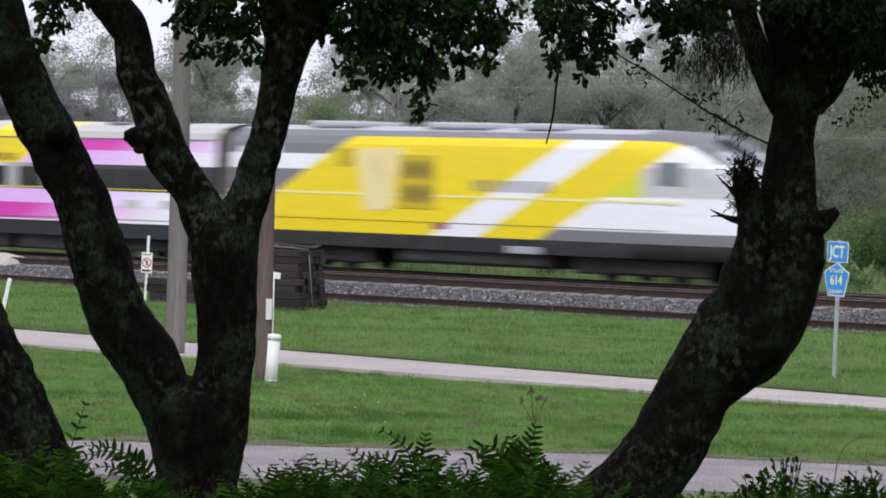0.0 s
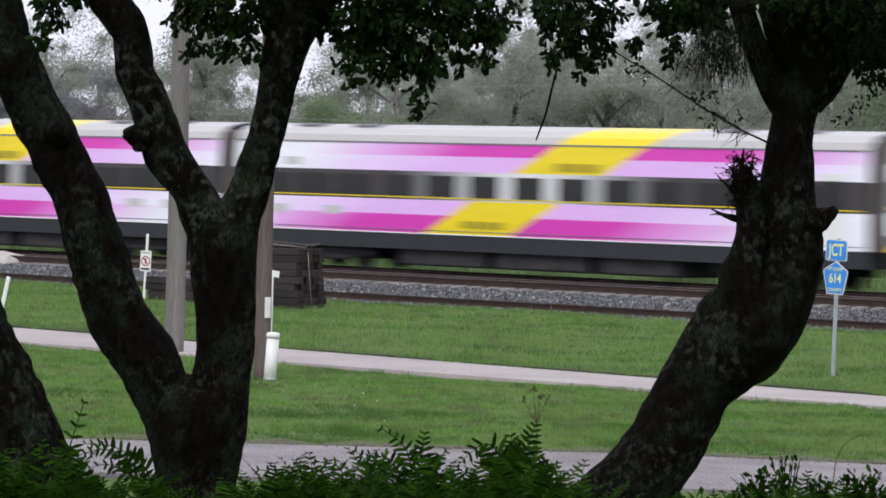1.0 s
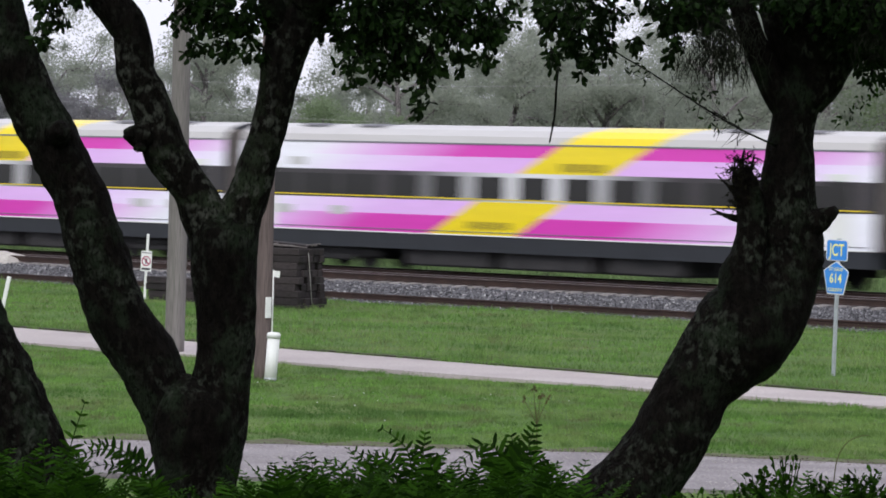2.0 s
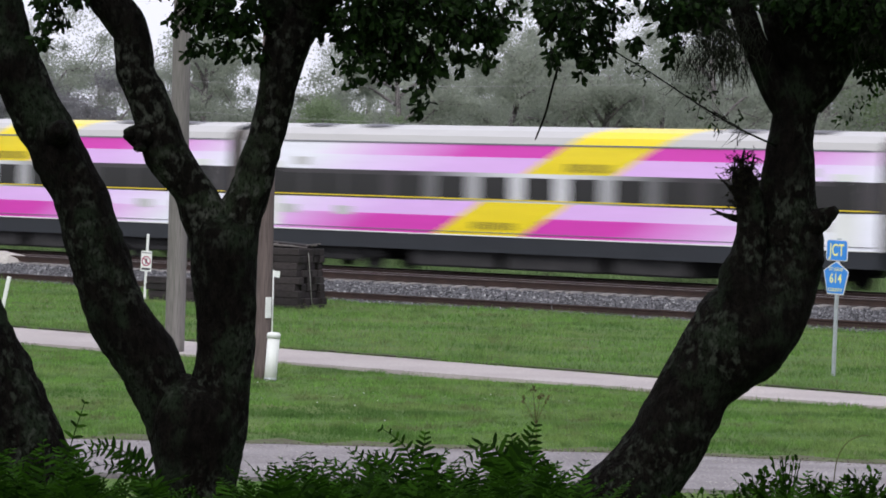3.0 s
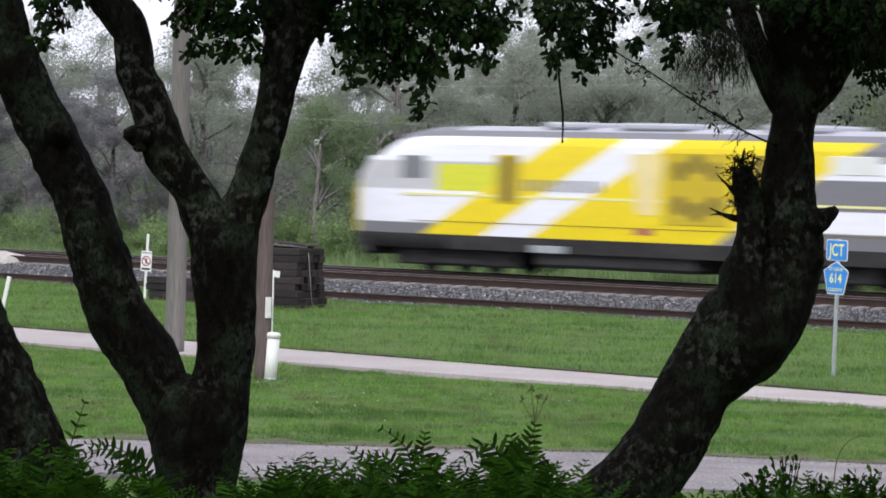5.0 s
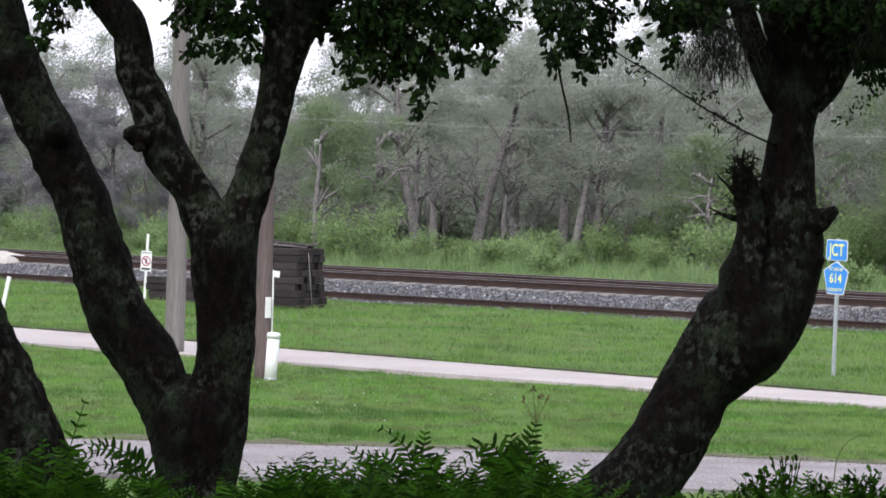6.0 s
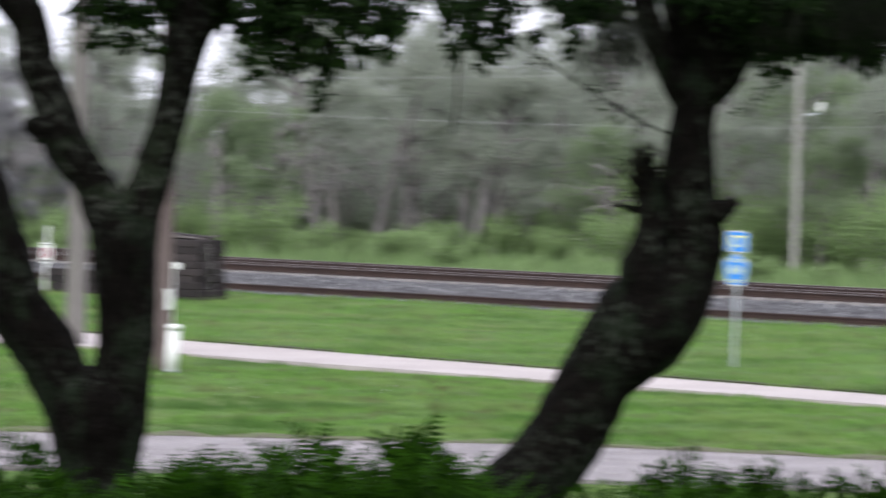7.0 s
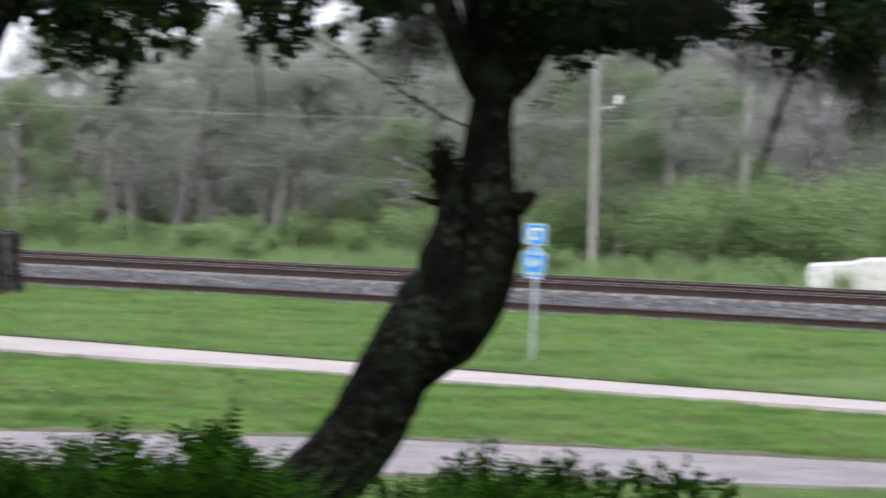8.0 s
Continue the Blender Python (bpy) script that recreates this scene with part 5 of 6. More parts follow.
def build_bank_shrubs():
    rng = np.random.default_rng(91)
    for at, w, h, n in (((1.654, 20.2, 1.909), 0.07, 0.06, 40),
                        ((1.741, 20.2, 1.882), 0.07, 0.05, 40),
                        ((1.583, 20.2, 1.863), 0.06, 0.04, 34),
                        ((1.790, 20.2, 2.014), 0.035, 0.022, 16),
                        ((1.526, 20.2, 1.833), 0.07, 0.03, 40),
                        ((1.352, 20.2, 1.814), 0.08, 0.02, 40),
                        ((2.103, 20.2, 1.906), 0.09, 0.07, 60),
                        ((2.189, 20.2, 1.923), 0.07, 0.07, 50),
                        ((2.046, 20.2, 1.861), 0.08, 0.05, 50),
                        ((2.278, 20.2, 1.861), 0.08, 0.05, 50),
                        ((1.888, 20.2, 1.828), 0.08, 0.02, 40),
                        ((1.944, 20.2, 1.882), 0.04, 0.05, 24),
                        ((2.451, 20.2, 1.878), 0.1, 0.05, 50),
                        ((2.624, 20.2, 1.899), 0.1, 0.06, 60),
                        ((2.798, 20.2, 1.881), 0.1, 0.06, 60),
                        ((2.972, 20.2, 1.856), 0.1, 0.06, 60),
                        ((-2.033, 20.2, 1.754), 0.1, 0.04, 50),
                        ((-2.178, 20.2, 1.762), 0.1, 0.05, 50),
                        ((-1.802, 20.2, 1.766), 0.08, 0.04, 40),
                        ((-1.599, 20.2, 1.751), 0.08, 0.04, 40),
                        ((-1.454, 20.2, 1.764), 0.06, 0.03, 30),
                        ((-1.280, 20.2, 1.745), 0.08, 0.02, 40),
                        ((-0.991, 20.2, 1.758), 0.07, 0.03, 40),
                        ((-0.731, 20.2, 1.788), 0.08, 0.03, 40),
                        ((-0.500, 20.2, 1.809), 0.08, 0.04, 50),
                        ((-0.269, 20.2, 1.806), 0.08, 0.04, 40),
                        ((-0.038, 20.2, 1.830), 0.08, 0.05, 40),
                        ((0.252, 20.2, 1.826), 0.08, 0.05, 40),
                        ((0.513, 20.2, 1.815), 0.07, 0.04, 40),
                        ((0.658, 20.2, 1.796), 0.05, 0.02, 20)):
        x, y, z = at
        g = ground_z(x, y)
        t = root("shrub", pose(x, y, g), "small leafy green shrub among the ferns", "shrub", "shrubs on the bank")
        bm, pos, way = bmesh.new(), [], []
        for i in range(9):
            e = np.array([rng.normal() * w, rng.normal() * w * 0.8, z - g + rng.uniform(-0.9, 1.0) * h])
            m = np.array([e[0] * 0.3, e[1] * 0.3, e[2] * 0.6])
            tube(bm, along([(0, 0, -0.05, 0.006), (*m, 0.005), (*e, 0.002)], 0.1), 4, cap=False)
            for j in range(max(8, n // 3)):
                q = rng.uniform(0.35, 1.02)
                pos.append(m + (e - m) * q)
                v = (e - m) * 0.6 + rng.normal(size=3) * 0.16
                way.append(v)
        tagged(part("stem", bm, M["fern_leaf"], t), kind="stuff")
        pos, way = np.array(pos), np.array(way)
        L = rng.uniform(0.024, 0.056, len(pos))
        v, f = leaves(rng, pos, way, L, L * rng.uniform(0.38, 0.55, len(pos)))
        raw("foliage", v, f, M["fern_leaf"], t)
    # coarse blades at the foot of the leaning oak
    g = root("grass_tuft", pose(-2.1, 19.9, ground_z(-2.1, 19.9)), "tuft of coarse green grass at the oak's foot", "grass tuft")
    for k in range(16):
        a, h, w = rng.normal() * 0.22, rng.uniform(0.45, 0.62), rng.uniform(0.006, 0.011)
        lean = rng.normal() * 0.12
        bm = bmesh.new()
        rows = [[bm.verts.new((a + lean * t * t + e * w * (1 - t ** 3), rng.normal() * 0.004, h * t - 0.03)) for e in (-1, 1)] for t in (0, 0.35, 0.7, 0.96)]
        for p, q in zip(rows, rows[1:]):
            bm.faces.new((p[0], p[1], q[1], q[0]))
        part("blade", bm, M["fern_leaf"], g)
    # a thin shoot that arches over
    bm = bmesh.new()
    tube(bm, along([(2.03, 20.2, 1.891, 0.003), (2.047, 20.2, 2.03, 0.0028), (2.098, 20.2, 2.115, 0.0025), (2.17, 20.2, 2.15, 0.002), (2.21, 20.2, 2.15, 0.0015)], 0.02), 5, cap=False)
    tagged(part("vine_shoot", bm, M["weed_leaf"]), "thin arching shoot over the ferns", "vine")


def scatter_stones(name, rng, centres, low, high, material, label):
    n = len(centres)
    base = np.array([(1, 0, 0), (0, 1, 0), (-1, 0, 0), (0, -1, 0), (0, 0, 1), (0, 0, -1)], float)
    v = (base[None] + rng.normal(size=(n, 6, 3)) * 0.28) * rng.uniform(low, high, (n, 1, 1)) * np.array([1, 1, 0.6]) + centres[:, None]
    f = np.array([(0, 1, 4), (1, 2, 4), (2, 3, 4), (3, 0, 4), (1, 0, 5), (2, 1, 5), (3, 2, 5), (0, 3, 5)])
    ob = raw(name, v.reshape(-1, 3), (f[None] + (np.arange(n) * 6)[:, None, None]).reshape(-1, 3), material)
    return tagged(ob, label, name.replace("_", " "), kind="stuff")


def build_litter():
    rng = np.random.default_rng(15)
    n = 2600
    x = rng.uniform(-7, 10, n)
    edge = road_far(x)
    scatter_stones("gravel", rng, np.stack([x, edge + rng.normal(size=n) * 0.22, np.full(n, 0.045)], 1), 0.006, 0.02, M["dark_gravel"], "dark loose gravel along the road's edge")
    x = rng.uniform(-7, 10, 5000)
    scatter_stones("road_grit", rng, np.stack([x, road_near(x) + 0.2 + (road_far(x) - road_near(x) - 0.4) * rng.random(5000), np.full(5000, 0.051)], 1), 0.004, 0.011, M["rock"], "pale grit scattered on the road")
    c = rng.normal(size=(9, 2)) * [3.5, 6] + [-0.5, 58]
    p = c[rng.integers(9, size=70)] + rng.normal(size=(70, 2)) * [0.7, 1.2]
    scatter_stones("white_blossom", rng, np.array([(a, q, ground_z(a, q) + 0.05) for a, q in p if 50 < q < 65]), 0.006, 0.014, M["white"], "tiny white blossoms in the lawn")


def build_weed():
    bm = bmesh.new()
    tube(bm, along([(0, 0, 0, 0.006), (0.01, 0, 0.5, 0.005), (0, 0, 0.98, 0.004), (-0.02, 0, 1.12, 0.003)], 0.05), 5, cap=False)
    rng = np.random.default_rng(4)
    for e in ((-0.1, 0.02, 1.14), (0.07, 0.03, 1.15), (0.02, -0.05, 1.17), (-0.03, 0.06, 1.2)):
        tube(bm, [(0, 0, 0.99, 0.003), (*e, 0.002)], 4, cap=False)
    w = part("weed", bm, M["weed_leaf"])
    w.location = (0.506, 20.6, 1.316)
    w.location.z = ground_z(w.location.x, w.location.y) - 0.03
    w.scale = (0.72, 0.72, 0.86)
    tips = np.array([(-0.1, 0.02, 1.14), (0.07, 0.03, 1.15), (0.02, -0.05, 1.17), (-0.03, 0.06, 1.2)])
    pos = np.repeat(tips, 7, 0)
    v, f = leaves(rng, pos, rng.normal(size=(28, 3)) + [0, 0, -0.1], rng.uniform(0.02, 0.042, 28), rng.uniform(0.01, 0.018, 28))
    tagged(raw("leaflets", v, f, M["weed_leaf"], w), kind="stuff")
    return tagged(w, "spindly brownish weed rising over the ferns", "weed")


# ------------------------------------------------------------ poles, signs and small things by the track
def build_poles():
    def pole(at, top, r, material, label, lean=0.0):
        p = root("utility_pole", pose(*at, 0, lean, 0), label, "utility pole", "utility poles")
        bm = bmesh.new()
        tube(bm, along([(0, 0, -0.3, r), (0.01, 0, 2.5, r * 0.97), (0.0, 0, 5, r * 0.92), (-0.01, 0, top, r * 0.8)], 0.5), 16, 0.03, at[0])
        part("shaft", bm, material, p)
        return p

    a = pole((-4.845, 71.89, 0), 10.5, 0.18, M["pole_grey"], "tall grey weathered utility pole on the lawn")
    b = pole((-2.902, 64.367, 0), 9.5, 0.13, M["pole_brown"], "brown wooden utility pole with white tag beside marker")
    bm = bmesh.new()
    box(bm, (0.11, 0.02, 0.34), (0.085, -0.125, 1.17), pose(0, 0, 0, 0, 0, 35), 0.005)
    part("tag", bm, M["white"], b, "white plate on the pole")
    bm = bmesh.new()
    tube(bm, [(0.15, -0.03, 0.1, 0.012), (0.15, -0.03, 1.75, 0.012)], 6)
    part("cable_guard", bm, M["white"], b)
    for at, top, arm in (((15.359, 134.25, 0), 9.0, True), ((21.029, 138.058, 0), 8.0, False), ((13.068, 161.185, 0), 9.0, False)):
        p = pole(at, top, 0.125, M["pole_pale"], "grey utility pole at the edge of the woods", 0.0 if arm else 1.6)
        if at[1] > 150:
            bm = bmesh.new()
            box(bm, (1.9, 0.1, 0.12), (0, -0.12, 6.84), bevel=0.01)
            part("cross_arm", bm, M["pole_pale"], p)
        if arm:
            bm = bmesh.new()
            tube(bm, [(0.1, 0, 5.3, 0.03), (0.25, -0.05, 5.52, 0.03), (0.72, -0.2, 5.6, 0.03)], 6)
            part("lamp_arm", bm, M["silver"], p)
            bm = bmesh.new()
            box(bm, (0.16, 0.2, 0.36), (0.74, -0.2, 5.8), pose(0, 0, 0, 0, 12, 0), 0.05)
            part("lamp_head", bm, M["white"], p)
    # wires along the woods
    for dark, line in enumerate(([(-32.93, 136, 7.36), (-21.23, 136, 6.27), (-11.00, 136, 5.41), (0.01, 136, 5.07), (8.96, 136, 5.00), (17.71, 136, 5.19), (29.35, 136, 6.17), (42.90, 136, 8.18)],
                 [(-32.60, 135, 3.67), (-15.20, 135, 3.06), (-5.54, 135, 2.87), (-0.04, 135, 3.07), (4.11, 135, 3.32), (7.96, 135, 3.71), (11.80, 135, 4.52), (13.91, 135, 5.17), (15.62, 135, 6.05), (25.24, 135, 7.11), (42.59, 135, 7.95)],
                 [(-33.91, 140, 8.08), (-15.86, 140, 6.79), (-11.85, 140, 6.51), (-3.83, 140, 6.42), (6.17, 140, 6.72), (16.16, 140, 7.39), (30.14, 140, 8.75)])):
        bm = bmesh.new()
        tube(bm, along([(*q, 0.006) for q in line], 2.0), 4, cap=False)
        tagged(part("overhead_wire", bm, M["dark_wire" if dark == 1 else "wire"]), "thin dark overhead wire before the woods" if dark == 1 else "thin pale overhead wire before the woods", "wire", "overhead wires")


def build_marker():
    at = (-2.736, 63.751, 0)
    p = root("marker_post", pose(*at, 0, 3.2, 0), "fat white cable marker post with cap", "marker post")
    bm = bmesh.new()
    tube(bm, [(0, 0, -0.1, 0.1), (0, 0, 0.70, 0.1)], 18)
    part("tube", bm, M["white"], p)
    bm = bmesh.new()
    tube(bm, [(0, 0, 0.70, 0.112), (0, 0, 0.76, 0.112), (0, 0, 0.785, 0.095), (0, 0, 0.795, 0.05)], 18)
    part("cap", bm, M["white"], p)
    bm = bmesh.new()
    tube(bm, [(0, 0, 0.02, 0.104), (0, 0, 0.05, 0.104)], 18)
    part("band", bm, M["silver"], p)


def build_county_sign():
    at = (7, 70.493, 0)
    s = root("road_sign", pose(*at, 0, 1.2, -49), "blue junction and pentagon county route signs on steel post", "road sign")
    bm = bmesh.new()
    box(bm, (0.06, 0.012, 2.6), (0, 0.03, 1.15), bevel=0.002)
    for e in (-0.03, 0.03):
        box(bm, (0.008, 0.035, 2.6), (e, 0.042, 1.15))
    part("post", bm, M["silver"], s)

    def plate(name, outline, inset, z, label):
        for grow, mat, y, nm in ((1.0, "white", 0.0, name), (inset, "blue", -0.006, "blue_field")):
            bm = bmesh.new()
            vs = [bm.verts.new((x * grow, y, zz * grow + z)) for x, zz in outline]
            f = bm.faces.new(vs)
            r = bmesh.ops.extrude_face_region(bm, geom=[f])
            bmesh.ops.translate(bm, vec=(0, 0.004, 0), verts=[v for v in r["geom"] if isinstance(v, bmesh.types.BMVert)])
            bmesh.ops.recalc_face_normals(bm, faces=bm.faces[:])
            if nm == name:
                base = part(nm, bm, M[mat], s, label)
            else:
                part(nm, bm, M[mat], base)
        return base

    w, h = 0.262, 0.188
    j = plate("junction_plate", [(-w, -h + 0.03), (-w + 0.03, -h), (w - 0.03, -h), (w, -h + 0.03), (w, h - 0.03), (w - 0.03, h), (-w + 0.03, h), (-w, h - 0.03)], 0.93, 2.24, "blue plate with yellow letters")
    text_mesh("lettering", "JCT", 0.3, M["sign_yellow"], j, pose(0, -0.0095, 2.235, 90) @ Matrix.Diagonal((0.76, 1, 1, 1)))
    p = plate("county_plate", [(-0.2, -0.295), (0.2, -0.295), (0.305, 0.11), (0.29, 0.14), (0.02, 0.295), (-0.02, 0.295), (-0.29, 0.14), (-0.305, 0.11)], 0.93, 1.745, "blue pentagon plate with yellow number")
    text_mesh("lettering", "614", 0.235, M["sign_yellow"], p, pose(0, -0.0095, 1.73, 90) @ Matrix.Diagonal((0.85, 1, 1, 1)))
    text_mesh("lettering", "ST LUCIE", 0.085, M["sign_yellow"], p, pose(0, -0.0095, 1.90, 90))
    text_mesh("lettering", "COUNTY", 0.082, M["sign_yellow"], p, pose(0, -0.0095, 1.53, 90))


def build_warning_sign():
    at = (-7.617, 101.081, 0)
    s = root("warning_sign", pose(*at, 0, 2, -20), "small white prohibition sign on a thin white post", "sign")
    bm = bmesh.new()
    box(bm, (0.07, 0.035, 1.85), (0, 0.03, 0.75), bevel=0.008)
    part("post", bm, M["white"], s)
    bm = bmesh.new()
    box(bm, (0.3, 0.01, 0.52), (0, 0, 0.98), bevel=0.004)
    pl = part("plate", bm, M["white"], s)
    bm = bmesh.new()
    for k in range(20):
        a, b = k / 20 * 2 * math.pi, (k + 1) / 20 * 2 * math.pi
        vs = [bm.verts.new((r * math.cos(t), -0.008, 0.98 + r * math.sin(t))) for r, t in ((0.1, a), (0.13, a), (0.13, b), (0.1, b))]
        bm.faces.new(vs)
    box(bm, (0.22, 0.004, 0.028), (0, -0.009, 0.98), pose(0, 0, 0, 0, 45))
    part("ring", bm, M["red"], pl, "dark red crossed ring")
    bm = bmesh.new()
    box(bm, (0.05, 0.004, 0.13), (0, -0.0075, 0.98))
    box(bm, (0.24, 0.004, 0.02), (0, -0.0075, 1.19))
    box(bm, (0.24, 0.004, 0.05), (0, -0.0075, 0.78))
    part("symbol", bm, M["black"], pl)


def build_white_post():
    bm = bmesh.new()
    box(bm, (0.09, 0.05, 1.0), (0, 0, 0.4), bevel=0.012)
    ob = part("leaning_post", bm, M["white"])
    ob.matrix_world = pose(*(-9.773, 87.578, 0), 0, 11, 0)
    tagged(ob, "short leaning white post in the grass", "post")


def build_tie_stack():
    """Old timber ties, stacked in layers beside the track, some slipped."""
    rng = random.Random(3)
    bm = bmesh.new()
    box(bm, (2.6, 0.225, 0.17), bevel=0.012)
    first = part("old_tie", bm, M["old_tie"])
    data = first.data
    bpy.data.objects.remove(first)
    for stack, (x0, y0, turn, layers, per) in enumerate(((-4.33, 98.6, -30, 9, 5), (-6.2, 100.6, -43, 4, 4))):
        base = pose(x0, y0, -0.1, 0, 0, turn)
        for lay in range(layers):
            for k in range(per):
                t = new("old_tie", data)
                t.matrix_world = base @ pose(rng.gauss(0, 0.035) + (0.1 if lay < 2 else 0), (k - per / 2) * 0.25, 0.09 + lay * 0.174, rng.uniform(-1.5, 1.5), rng.uniform(-0.4, 0.4), rng.uniform(-1.6, 1.6))
                tagged(t, "old creosoted timber tie in a stack beside the track", "railway tie", "stack of old ties")
    t = new("old_tie", data)
    t.matrix_world = pose(-4.3, 98.9, 1.54, 4, 3, -38)
    tagged(t, "old creosoted timber tie in a stack beside the track", "railway tie", "stack of old ties")
    for k in range(9):
        bm = bmesh.new()
        box(bm, (rng.uniform(0.5, 1.4), rng.uniform(0.05, 0.16), 0.03), bevel=0.005)
        s = part("timber_scrap", bm, M["scrap"])
        s.matrix_world = pose(-4.7 + k * 0.17, 98.2 + rng.uniform(-0.3, 0.5), 1.50 + rng.uniform(0, 0.07), rng.uniform(-8, 8), rng.uniform(-6, 6), -30 + rng.uniform(-30, 30))
        tagged(s, "split grey timber scrap on the tie stack", "timber scrap", "scraps on the tie stack")
    bm = bmesh.new()
    box(bm, (0.27, 0.012, 0.16), bevel=0.003)
    n = part("paper_notice", bm, M["white"])
    n.matrix_world = pose(*(-4.105, 97, 0.848), 0, 6, -30)
    tagged(n, "white paper notice pinned to the tie stack", "notice")


def build_straps():
    """Steel bands round the tie stack."""
    for top, foot in (((-3.312, 97.35, 1.375), (-3.196, 97.35, 0.123)), ((-4.194, 97.20, 1.257), (-4.140, 97.20, 0.214))):
        bm = bmesh.new()
        tube(bm, [(*foot, 0.008), (*Vector(foot).lerp(Vector(top), 0.5), 0.008), (*top, 0.008)], 6)
        tagged(part("steel_strap", bm, M["pole_pale"]), "thin weathered steel band round the tie stack", "strap", "straps on the tie stack")


def build_rubble():
    # a low heap of pale rubble slabs, made as one lump
    bm = bmesh.new()
    bmesh.ops.create_icosphere(bm, subdivisions=3, radius=1)
    for v in bm.verts:
        v.co = Vector((v.co.x * 2.2, v.co.y * 1.2, max(-0.1, v.co.z * 0.75))) * (1 + 0.25 * noise.noise(v.co * 2.3))
    ob = part("boulder", bm, M["rock"])
    ob.location = (-14.65, 124, -0.1)
    tagged(ob, "pale low heap of rubble slabs lying behind the track", "boulder")


def build_litter_bag():
    bm = bmesh.new()
    bmesh.ops.create_icosphere(bm, subdivisions=2, radius=1)
    for v in bm.verts:
        v.co = Vector((v.co.x * 0.26, v.co.y * 0.14, v.co.z * 0.1)) * (1 + 0.5 * noise.noise(v.co * 1.9))
    ob = part("plastic_bag", bm, M["white"])
    ob.matrix_world = pose(17.18, 127.97, 0.30, 0, 18, 0)
    tagged(ob, "crumpled white plastic bag caught in tall grass", "litter")


def build_white_trailer():
    """The white trailer that stands beyond the track."""
    c = root("utility_trailer", pose(22.05, 114, 0.0, 0, 0, -12), "low white utility trailer parked beyond the track", "trailer")
    bm = bmesh.new()
    loft(bm, [[(x, -1.0, lo), (x, 1.0, lo), (x, 1.0, hi), (x, 0.9, hi + 0.06), (x, -0.9, hi + 0.06), (x, -1.0, hi)] for x, lo, hi in ((-2.6, 0.3, 0.7), (-2.5, 0.12, 0.78), (-1.4, 0.12, 0.86), (-0.9, 0.12, 0.98), (0.2, 0.12, 1.02), (2.6, 0.12, 1.02))])
    part("body", bm, M["trailer_white"], c)
    for x in (-1.0, 1.4):
        bm = bmesh.new()
        tube(bm, [(x, -0.95, 0.3, 0.26), (x, -0.78, 0.3, 0.3), (x, -0.7, 0.3, 0.26)], 16)
        part("wheel", bm, M["under"], c)
    bm = bmesh.new()
    box(bm, (0.4, 0.3, 0.4), (0.2, -0.3, 1.5), bevel=0.06)
    tube(bm, [(0.2, -0.3, 1.1, 0.04), (0.2, -0.3, 1.4, 0.04)], 8)
    part("hand_winch", bm, M["silver"], c)


# ------------------------------------------------------------ the woods beyond the track
def woodland_tree(name, seed, height, spread, material, label, n_leaf=20000, leaf=0.115, low=0.18):
    """Trunk with forking limbs and a gappy crown of small leaves."""
    rng, rnd = np.random.default_rng(seed), random.Random(seed)
    t = root(name, Matrix.Identity(4), label, "tree", "woods beyond the track")
    bm = bmesh.new()
    tips = []
    lean = rnd.uniform(-0.08, 0.08)
    top = Vector((lean * height, 0, height * 0.72))
    trunk = [(lean * height * q ** 1.3 * 0.72 + 0.1 * math.sin(q * 7 + seed), 0.1 * math.sin(q * 5), height * 0.72 * q - 0.15 * (q == 0), 0.24 * (1 - 0.75 * q) * height / 10) for q in (0, 0.15, 0.3, 0.45, 0.6, 0.8, 1)]
    tube(bm, along(trunk, 0.5), 8, 0.12, seed)
    for i in range(11):
        q = rnd.uniform(low, 1)
        k = q * 6
        a = min(5, int(k))
        s = Vector(trunk[a][:3]).lerp(Vector(trunk[a + 1][:3]), k - a)
        w = rnd.uniform(0, 6.28)
        reach = spread * rnd.uniform(0.55, 1.0) * (1.15 - 0.5 * q)
        e = s + Vector((math.cos(w) * reach, math.sin(w) * reach, reach * rnd.uniform(0.25, 0.9)))
        m = s.lerp(e, 0.5) + Vector((0, 0, 0.15 * reach)) + Vector((rnd.gauss(0, 0.2), rnd.gauss(0, 0.2), rnd.gauss(0, 0.2)))
        tube(bm, along([(*s, 0.085), (*m, 0.055), (*e, 0.02)], 0.5), 5, 0.1, i)
        for j in range(3):
            f = e + Vector((rnd.gauss(0, 1), rnd.gauss(0, 1), rnd.gauss(0, 0.6))) * reach * 0.4
            tube(bm, [(*m.lerp(e, rnd.uniform(0.2, 0.9)), 0.03), (*f, 0.01)], 4, cap=False)
            tips.append(f)
        tips += [e, m.lerp(e, 0.6)]
    part("trunk", bm, M["hazed_bark"], t)
    tips += [top + Vector((rnd.gauss(0, 0.5), rnd.gauss(0, 0.5), rnd.uniform(0, height * 0.26))) for _ in range(7)]
    c = np.array([tuple(q) for q in tips])
    idx = rng.integers(len(c), size=n_leaf)
    r = np.array([rnd.uniform(0.28, 0.8) for _ in tips])[idx]
    o = rng.normal(size=(n_leaf, 3)) * r[:, None] * [0.62, 0.62, 0.42] * spread / 3
    L = rng.uniform(0.6, 1.25, n_leaf) * leaf
    v, f = small_leaves(rng, c[idx] + o, rng.normal(size=(n_leaf, 3)) + [0, 0, -0.3], L, L * rng.uniform(0.5, 0.8, n_leaf))
    raw("crown", v, f, material, t)
    return t


